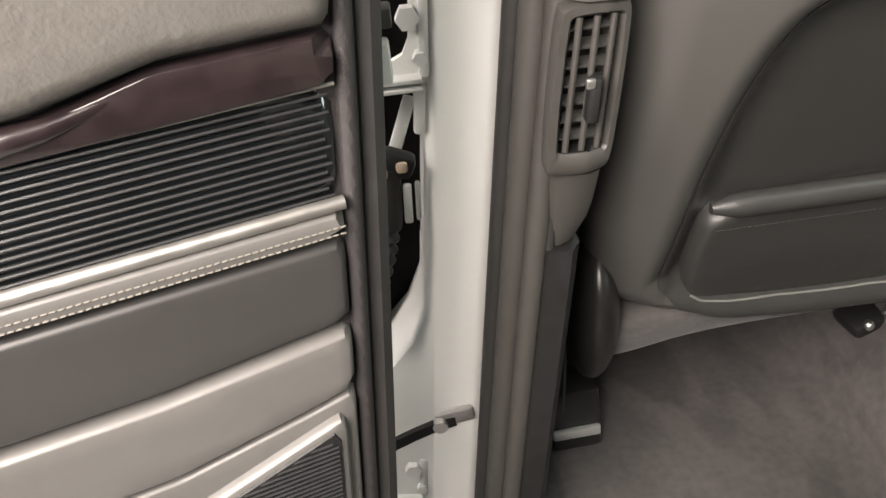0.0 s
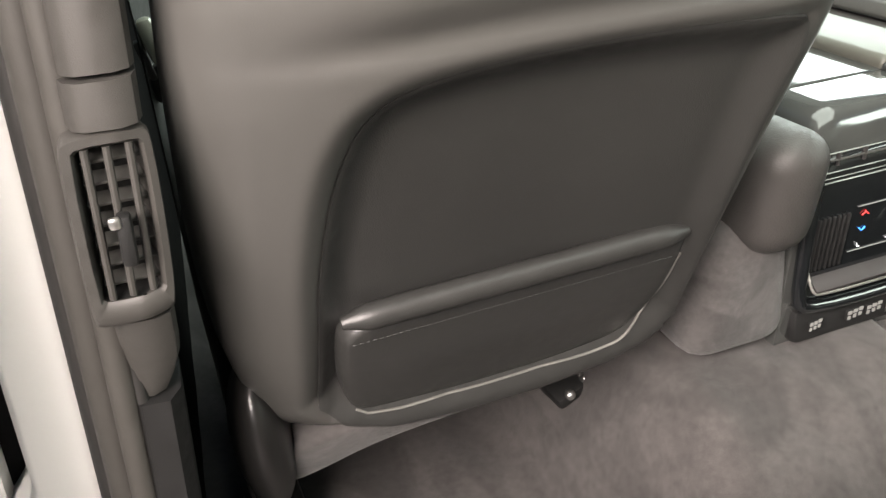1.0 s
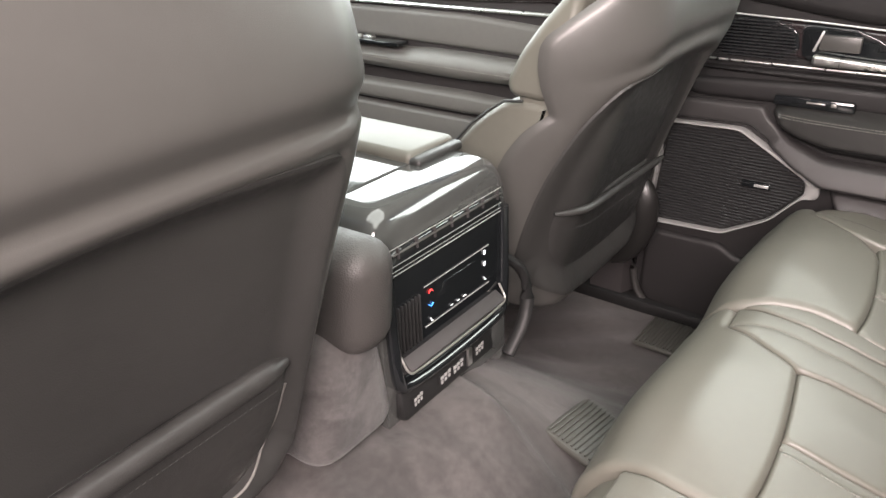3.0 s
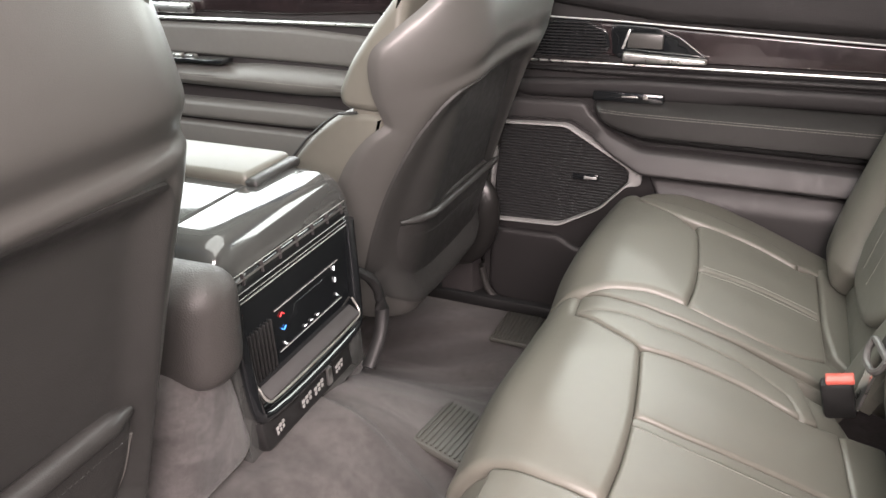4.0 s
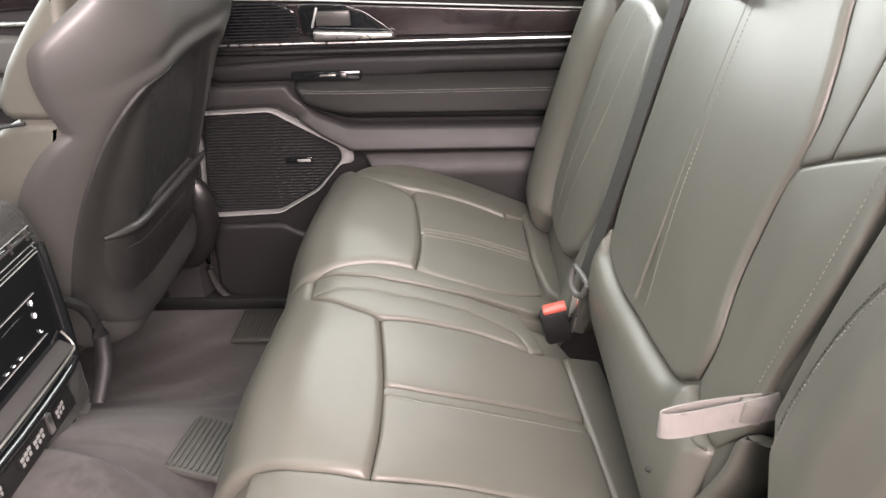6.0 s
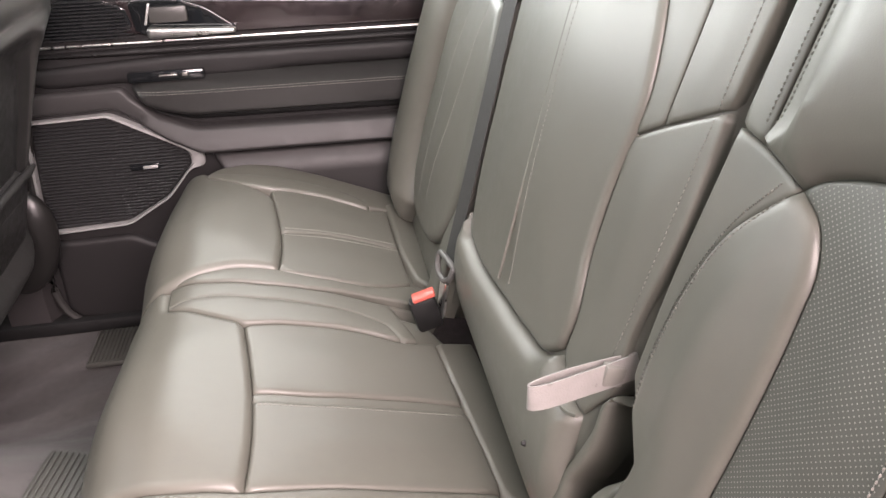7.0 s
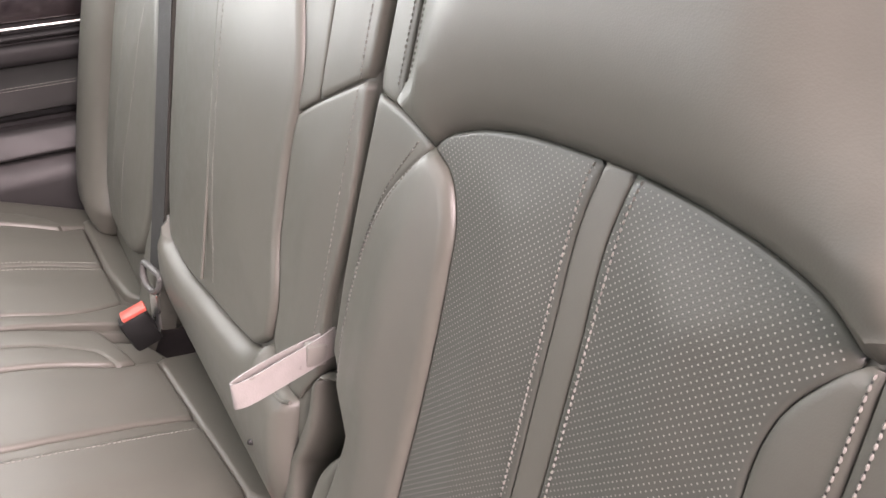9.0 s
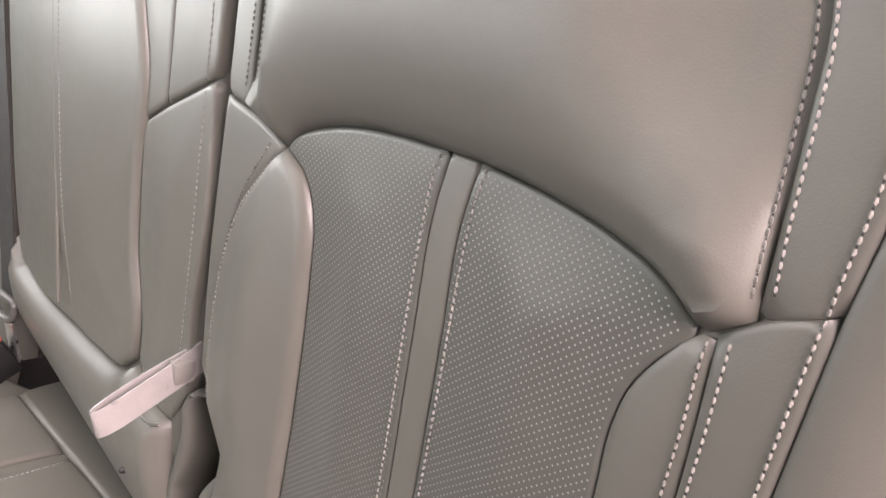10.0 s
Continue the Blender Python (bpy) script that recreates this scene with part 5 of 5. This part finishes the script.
def floor_cover(x, y, rz):
    fz = lambda u, v: float(floor_z(np.float64(u), np.float64(v)))
    z = fz(x, y)
    sx, sy = (fz(x + 0.05, y) - fz(x - 0.05, y)) / 0.1, (fz(x, y + 0.04) - fz(x, y - 0.04)) / 0.08
    R = Vector((0, 0, 1)).rotation_difference(Vector((-0.45 * sx, -0.45 * sy, 1))).to_matrix().to_4x4() @ pose(0, 0, 0, 0, 0, rz)
    t = thing("seat_rail_cover", (x, y, z), "dark ribbed plastic cover lying on the carpet", "floor cover", "rail covers")
    at = lambda u, v, w: Vector((x, y, z + 0.010)) + R @ Vector((u, v, w))
    part("plate", rbox(at(0, 0, 0.004), (0.115, 0.085, 0.012), 0.005, R), COVER, t)
    for i in range(11):
        part("rib", rbox(at(0, -0.036 + i * 0.0072, 0.0115), (0.107, 0.0034, 0.003), 0.001, R), COVER, t)


floor_cover(0.100, 0.360, -4)
floor_cover(0.632, 0.450, 0)

# ---- near middle pillar ----
LEAN = 0.11
PIL = lambda a, b_, z: (a + LEAN * (z - 0.60), b_, z)
b = prism([(-0.853, 0.53), (-0.850, 0.505), (-0.843, 0.497), (-0.805, 0.488), (-0.797, 0.49), (-0.79, 0.50), (-0.79, 0.62), (-0.852, 0.62)], -0.1, 0.95, PIL, rows=8)
tagged(part("pillar_left", b, WHITE), "white painted body pillar at the open door", "car pillar", kind="structure")
def foot(a, b_, z):
    x, y, z = PIL(a, b_, z)
    return (x - (0.075 * float(sstep((0.36 - z) / 0.14)) if a < -0.845 else 0.0), y, z)


b = prism([(-0.853, 0.54), (-0.851, 0.510), (-0.843, 0.4975), (-0.81, 0.4905), (-0.81, 0.61), (-0.853, 0.61)], -0.1, 0.40, foot, rows=14)
tagged(part("pillar_foot_left", b, WHITE), "white painted foot of the body pillar", "car pillar", kind="structure")
# solid block in shade colour, fills the space behind the hinges
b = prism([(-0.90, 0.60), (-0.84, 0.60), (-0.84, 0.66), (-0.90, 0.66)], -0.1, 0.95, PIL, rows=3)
tagged(part("pillar_gap_left", b, CAVITY), "near-black block standing in for the shade behind the hinges", "car pillar", kind="structure")
b = prism([(-1.05, 0.60), (-0.893, 0.575), (-0.893, 0.66), (-1.05, 0.70)], -0.1, 0.95, PIL, rows=3)
tagged(part("pillar_outer_left", b, WHITE), "white painted outer flange of the pillar", "car pillar", kind="structure")
seal = thing("weatherstrip", (-0.80, 0.46, -0.1), "grey-brown rubber weatherstrip along the door opening", "weatherstrip")
for (x, y, r, mt) in ((-0.789, 0.480, 0.009, RUBBER_DARK), (-0.776, 0.466, 0.0125, RUBBER), (-0.762, 0.452, 0.010, RUBBER), (-0.752, 0.452, 0.006, RUBBER_DARK)):
    part("lip", tube([PIL(x, y, z) for z in np.linspace(-0.05, 0.95, 12)], r, 10), mt, seal)
# inner face coloured near-black for the shade beside the seat
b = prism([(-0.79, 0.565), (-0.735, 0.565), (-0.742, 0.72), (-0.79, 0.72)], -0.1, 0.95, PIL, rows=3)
tagged(part("pillar_inner_left", b, CAVITY), "inner side of the pillar behind its trim, blackened as if shaded", "car pillar", kind="structure")
trim = thing("pillar_trim", (-0.74, 0.47, -0.03), "taupe plastic inner trim of the door pillar", "pillar trim")
TP = [(-0.762, 0.448), (-0.757, 0.434), (-0.750, 0.428), (-0.731, 0.426), (-0.722, 0.431), (-0.7195, 0.442), (-0.721, 0.47), (-0.735, 0.52), (-0.78, 0.56), (-0.78, 0.49)]
part("upper_trim", prism(TP, 0.698, 0.95, PIL, rows=4), PILLAR_TRIM, trim)
part("middle_trim", prism([(a, b_ - 0.004) for a, b_ in TP], 0.668, 0.695, PIL, rows=3), PILLAR_TRIM, trim)
part("lower_trim", prism(TP, 0.462, 0.537, lambda a, b_, z: PIL(a - (1.6 * max(0, 0.50 - z) ** 1.5 if a > -0.735 else 0), b_ + 0.004 + 0.26 * (0.537 - z), z), rows=6), PILLAR_TRIM, trim)
part("foot_trim", prism([(-0.766, 0.462), (-0.752, 0.444), (-0.732, 0.442), (-0.724, 0.455), (-0.724, 0.49), (-0.735, 0.55), (-0.79, 0.60), (-0.79, 0.50)], -0.05, 0.460, PIL, rows=4), BLACK, trim)
# air vent of the pillar
vent = thing("air_vent", (-0.745, 0.43, 0.54), "taupe plastic pillar air vent with upright slats", "air vent")
VX = lambda a, z: np.stack([a + LEAN * (z - 0.60), 0.428 + 0.35 * np.maximum(0, a + 0.735), z + 0 * a], -1)
bm = bmesh.new()
oo, ii = rect(-0.768, 0.540, -0.716, 0.667, 0.006), rect(-0.7595, 0.558, -0.7225, 0.6585, 0.004)
n = 120
A = resample(chaikin(oo, 2), 0.0005)
A = A[np.linspace(0, len(A) - 1, n).astype(int)]
Bq = resample(chaikin(ii, 1), 0.0005)
Bq = np.array([Bq[np.argmin(((Bq - p) ** 2).sum(1))] for p in A])
rows = []
for f, d in ((0, -0.03), (0, 0.001), (0.2, 0.004), (0.8, 0.004), (1, 0.0015), (1, -0.03)):
    q = A * (1 - f) + Bq * f
    P, nn = surf_frame(VX, q, 1)
    rows.append([bm.verts.new(x) for x in P + nn * d])
for r0, r1 in zip(rows, rows[1:]):
    for j in range(n):
        k = (j + 1) % n
        bm.faces.new((r0[j], r0[k], r1[k], r1[j]))
part("frame", bm, PILLAR_TRIM, vent)
part("backing", pad(rect(-0.760, 0.558, -0.720, 0.660, 0.004), VX, 1, -0.022, 0.004, 0.03, 0.01), BLACK, vent, "black duct")
for a in (-0.753, -0.741, -0.729):
    P = [VX(np.float64(a), np.float64(z)) + np.array((0, -0.001, 0)) for z in (0.560, 0.61, 0.658)]
    part("slat", tube(P, 0.0024, 8), PILLAR_TRIM, vent)
for i in range(7):
    z = 0.568 + i * 0.0135
    c = VX(np.float64(-0.741), np.float64(z))
    part("louvre", rbox(c + np.array((0, 0.012, 0)), (0.034, 0.012, 0.0025), 0.0008, pose(0, 0, 0, 18, 0, 0)), SHELL, vent)
c = VX(np.float64(-0.741), np.float64(0.605))
knob = part("knob", rbox(c + np.array((0.002, -0.006, -0.004)), (0.009, 0.012, 0.034), 0.003, pose(0, 0, 0, 0, 6, 0)), BLACK, vent, "black slider with chrome tip")
part("tip", rbox(c + np.array((-0.001, -0.012, 0.010)), (0.007, 0.004, 0.008), 0.002), CHROME, knob)
# front belt seen in the gap
fb = thing("front_seat_belt", (-0.72, 0.6, 0.4), "front seat belt tongue hanging beside the pillar", "seat belt")
part("webbing", ribbon([(-0.700, 0.60, 0.95), (-0.706, 0.60, 0.68), (-0.716, 0.61, 0.45), (-0.72, 0.62, 0.1)], (0.3, 1, 0), 0.045, 0.0015), WEB, fb)
IVORY = mat("ivory_plastic", (0.55, 0.57, 0.47), 0.4)
part("tongue", rbox((-0.7035, 0.585, 0.676), (0.013, 0.012, 0.034), 0.004, pose(0, 0, 0, 0, -12, 0)), IVORY, fb, "pale plastic tongue")
part("tongue_side", rbox((-0.7115, 0.588, 0.662), (0.006, 0.012, 0.030), 0.002, pose(0, 0, 0, 0, -12, 0)), LOWER, fb)
part("tongue_body", rbox((-0.7035, 0.590, 0.643), (0.020, 0.012, 0.030), 0.005, pose(0, 0, 0, 0, -10, 0)), SHELL, fb, "dark plastic tongue body")
part("latch", rbox((-0.698, 0.588, 0.617), (0.009, 0.005, 0.028), 0.002, pose(0, 0, 0, 0, -8, 0)), CHROME, fb, "bright metal latch")

# ---- open near rear door ----
DO, DU = np.array((-0.905, 0.335)), np.array((-0.949, -0.316))
DN = np.array((0.316, -0.949))
OPEN = lambda u, z: np.stack([DO[0] + DU[0] * u + 0.109 * (z - 0.694), DO[1] + DU[1] * u + 0.045 * (z - 0.694), z + 0 * u], -1)   # inner face of the door
od = tagged(new("door_rear_left"), "open rear door with padded trim, wood strip and ribbed grille", "car door", kind="structure")
od.matrix_basis = Matrix.Translation((-1.2, 0.3, 0.0))


def opad(name, o, material, h, r, label="", s=0.012, depth=0.02, it=0.004, puff=0.0, parent=None):
    return part(name, pad(o, OPEN, -1, h, r, depth, s, puff, it=it), material, parent or od, label)


opad("trim_panel", [(-0.017, -0.05), (0.95, -0.05), (0.95, 0.92), (-0.017, 0.92)], PANEL, 0.0, 0.012, s=0.04, depth=0.03, it=0.01)
opad("edge_trim", [(-0.016, -0.04), (-0.004, -0.04), (-0.004, 0.9), (-0.016, 0.9)], PANEL, 0.006, 0.005, depth=0.01, s=0.02, it=0.004)
opad("upper_pad", [(-0.003, 0.701), (0.085, 0.701), (0.115, 0.695), (0.15, 0.688), (0.95, 0.682), (0.95, 0.9), (-0.003, 0.9)], GRAINED, 0.020, 0.014, "grained grey upper pad")
opad("wood_trim", [(-0.003, 0.670), (-0.003, 0.699), (0.09, 0.699), (0.12, 0.692), (0.15, 0.686), (0.9, 0.679), (0.9, 0.652), (0.2, 0.666)], WOOD, 0.012, 0.003, "glossy dark wood strip", it=0.0015)
lip_path = on(OPEN, [(0.085, 0.695), (0.12, 0.686), (0.15, 0.679), (0.4, 0.673), (0.9, 0.668)], -1, 0.009)
part("pull_lip", tube(lip_path, [min(0.0075, 0.0006 + 0.0009 * k) for k in range(len(lip_path))], 16), WOOD, od, "raised wood pull edge")
opad("grille_back", [(-0.002, 0.597), (-0.001, 0.669), (0.9, 0.665), (0.9, 0.597)], GLOSS, 0.003, 0.003, s=0.03)
for i in range(13):
    z = 0.6035 + i * 0.00505
    part("grille_rib", tube(on(OPEN, [(0.002 + (i % 2) * 0.003, z), (0.3, z), (0.9, z)], -1, 0.0055, 0.05), 0.0010, 6), RIB, od)
part("chrome_strip", tube(on(OPEN, [(-0.003, 0.5985), (0.9, 0.5985)], -1, 0.008, 0.05), 0.0045, 10), SATIN, od)
part("grille_edge", tube(on(OPEN, [(-0.002, 0.6695), (0.3, 0.6675), (0.9, 0.6635)], -1, 0.006, 0.05), 0.0012, 8), SATIN, od)
opad("waist_roll", [(-0.003, 0.595), (0.9, 0.595), (0.9, 0.575), (-0.003, 0.577)], LOWER, 0.0125, 0.004)
for z in (0.585, 0.5805):
    b = stitching([(0.0, z), (0.3, z), (0.9, z)], OPEN, -1, 0.0044, 0.0038, 0.0009, 0.0125)
    tagged(part("stitching", b, THREAD_TAN, od, "pale stitching", smooth=False), kind="stuff")
opad("waist_pad", [(-0.003, 0.574), (0.9, 0.574), (0.9, 0.50), (0.12, 0.503), (-0.003, 0.513)], SMOOTH_DARK, 0.010, 0.006)
# middle and lower pads: the glossy highlight is put into a paler base colour
opad("middle_pad", [(-0.003, 0.509), (0.12, 0.499), (0.9, 0.495), (0.9, 0.42), (0.12, 0.435), (0.03, 0.452), (-0.003, 0.460)], LOWER, 0.013, 0.005)
opad("lower_pad", [(-0.003, 0.458), (0.03, 0.450), (0.12, 0.433), (0.9, 0.416), (0.9, 0.05), (-0.003, 0.05)], LOWER, 0.011, 0.004, "grey lower trim, paler for the highlight on it")
opad("speaker_frame", [(0.006, 0.445), (0.022, 0.440), (0.16, 0.392), (0.28, 0.33), (0.28, 0.24), (0.006, 0.24)], LOWER, 0.019, 0.004, "grey loudspeaker frame")
opad("speaker_grille", [(0.012, 0.437), (0.023, 0.433), (0.15, 0.388), (0.27, 0.325), (0.27, 0.25), (0.012, 0.25)], BLACK, 0.0205, 0.002, "black ribbed loudspeaker grille")
bm = bmesh.new()
gp = resample(chaikin([(0.012, 0.437), (0.023, 0.433), (0.15, 0.388), (0.27, 0.325), (0.27, 0.25), (0.012, 0.25)], 1), 0.003)
for z in np.arange(0.253, 0.437, 0.0042):
    us = np.arange(0.012, 0.27, 0.004)
    d, ins = edge_distance(np.stack([us, us * 0 + z], 1), gp)
    us = us[ins & (d > 0.002)]
    if len(us) > 2:
        tube(on(OPEN, [(us[0], z), (us[-1], z)], -1, 0.021, 0.06), 0.0011, 5, bm)
tagged(part("speaker_ribs", bm, RIB, od, "fine ribs", smooth=False), kind="stuff")
part("door_seal", tube([OPEN(np.float64(-0.022), np.float64(z)) + np.array((0.0, 0.012, 0)) for z in np.linspace(-0.04, 0.9, 10)], 0.0105, 8), RUBBER_DARK, od)
# painted front edge of the door
b = prism([(-0.014, 0.03), (-0.014, 0.12), (-0.006, 0.125), (0.02, 0.12), (0.02, 0.03)], -0.05, 0.92,
          lambda u, d, z: tuple(OPEN(np.float64(u), np.float64(z)) - d * np.array((DN[0], DN[1], 0))), rows=4)
part("door_edge", b, WHITE, od, "white painted door edge")


# ---- hinges, check strap and wiring ----
def slab(x0, z0, x1, z1, y, w, d, bev=0.002):
    """A flat bar between two points of an upright plane."""
    ln, a = math.hypot(x1 - x0, z1 - z0), math.degrees(math.atan2(x1 - x0, z1 - z0))
    return rbox(((x0 + x1) / 2, y, (z0 + z1) / 2), (w, d, ln), bev, pose(0, 0, 0, 0, a, 0))


def hinge(dz):
    dx = LEAN * dz
    t = thing("door_hinge", (-0.88 + dx, 0.51, 0.60 + dz), "white-painted door hinge bolted to the body pillar", "hinge", "door hinges")
    sh = lambda a, b_, z: (a + dx, b_, z + dz)
    web = [(-0.912, 0.6005), (-0.860, 0.6005), (-0.851, 0.606), (-0.844, 0.664), (-0.858, 0.664), (-0.862, 0.632), (-0.868, 0.620), (-0.888, 0.611), (-0.912, 0.608)]
    b = bmesh.new()
    lo = [b.verts.new(sh(x, 0.512, z)) for x, z in web]
    hi = [b.verts.new(sh(x, 0.505, z)) for x, z in web]
    b.faces.new(hi)
    b.faces.new(lo[::-1])
    for i in range(len(web)):
        j = (i + 1) % len(web)
        b.faces.new((lo[i], lo[j], hi[j], hi[i]))
    part("pillar_leaf", b, WHITE, t)
    part("leaf_edge", slab(-0.8475 + dx, 0.664 + dz, -0.853 + dx, 0.602 + dz, 0.503, 0.009, 0.012, 0.003), WHITE, t)
    part("arm", rbox(sh(-0.884, 0.508, 0.6025), (0.058, 0.034, 0.004), 0.0015), WHITE, t)
    part("arm", rbox(sh(-0.884, 0.508, 0.5955), (0.058, 0.034, 0.004), 0.0015), WHITE, t)
    part("lower_leaf", slab(-0.857 + dx, 0.596 + dz, -0.862 + dx, 0.552 + dz, 0.508, 0.010, 0.012, 0.003), WHITE, t)
    for x, z, r in ((-0.8605, 0.650, 0.0095), (-0.8545, 0.618, 0.006)):
        part("bolt", tube([sh(x, 0.506, z), sh(x, 0.494, z)], r, 6), WHITE, t)
    part("pin", tube([sh(-0.906, 0.500, 0.597), sh(-0.906, 0.500, 0.63)], 0.006, 10), STEEL, t)


hinge(0.0)
hinge(-0.50)
part("hinge_block", rbox((-0.885, 0.444, 0.638), (0.020, 0.02, 0.030), 0.003), WHITE, od, "white painted hinge mount")
part("edge_tape", rbox((-0.884, 0.450, 0.668), (0.026, 0.02, 0.014), 0.002), RUBBER, od, "grey-brown foam strip")
boot = thing("wiring_boot", (-0.89, 0.50, 0.45), "black ribbed rubber wiring boot between pillar and door", "wiring boot")
bz = np.linspace(0, 1, 90)
pts = [(-0.892 - 0.014 * t - 0.034 * t * t, 0.500 - 0.012 * t, 0.528 - 0.165 * t) for t in bz]
part("sleeve", tube(pts, [0.0105 + 0.003 * t / 0.33 if t < 0.33 else 0.0115 - 0.004 * (t - 0.33) + (0.0017 * math.cos((t - 0.33) * 95) if t < 0.95 else 0) for t in map(float, bz)], 14), RUBBER_DARK, boot)
part("connector", rbox((-0.884, 0.502, 0.530), (0.030, 0.02, 0.022), 0.006, pose(0, 0, 0, 0, 25, 0)), BLACK, boot)
for x, z in ((-0.897, 0.527), (-0.880, 0.531)):
    part("clip", rbox((x, 0.490, z), (0.010, 0.006, 0.010), 0.003), mat("tan_plastic", (0.42, 0.33, 0.25), 0.5), boot, "tan plastic clip")
part("lock_tab", slab(-0.878, 0.512, -0.8805, 0.474, 0.496, 0.0075, 0.006), WHITE, boot, "pale locking tab")
part("lock_tab", slab(-0.869, 0.512, -0.8715, 0.474, 0.499, 0.0045, 0.006), SILVER, boot)
part("flag", slab(-0.866, 0.584, -0.885, 0.537, 0.511, 0.011, 0.003), WHITE, boot, "pale plastic flag")
chk = thing("check_strap", (-0.88, 0.47, 0.2), "dark metal door check strap with pivot bracket", "check strap")
part("strap", ribbon([(-0.862, 0.484, 0.236), (-0.882, 0.481, 0.234), (-0.905, 0.475, 0.231), (-0.932, 0.460, 0.234), (-0.962, 0.44, 0.232)], (0, 0, 1), 0.013, 0.006), BLACK, chk)
part("bracket", rbox((-0.862, 0.486, 0.240), (0.042, 0.010, 0.018), 0.004, pose(0, 0, 0, 0, -8, 0)), STEEL, chk)
part("pivot", tube([(-0.878, 0.484, 0.236), (-0.878, 0.474, 0.236)], 0.008, 10), STEEL, chk)
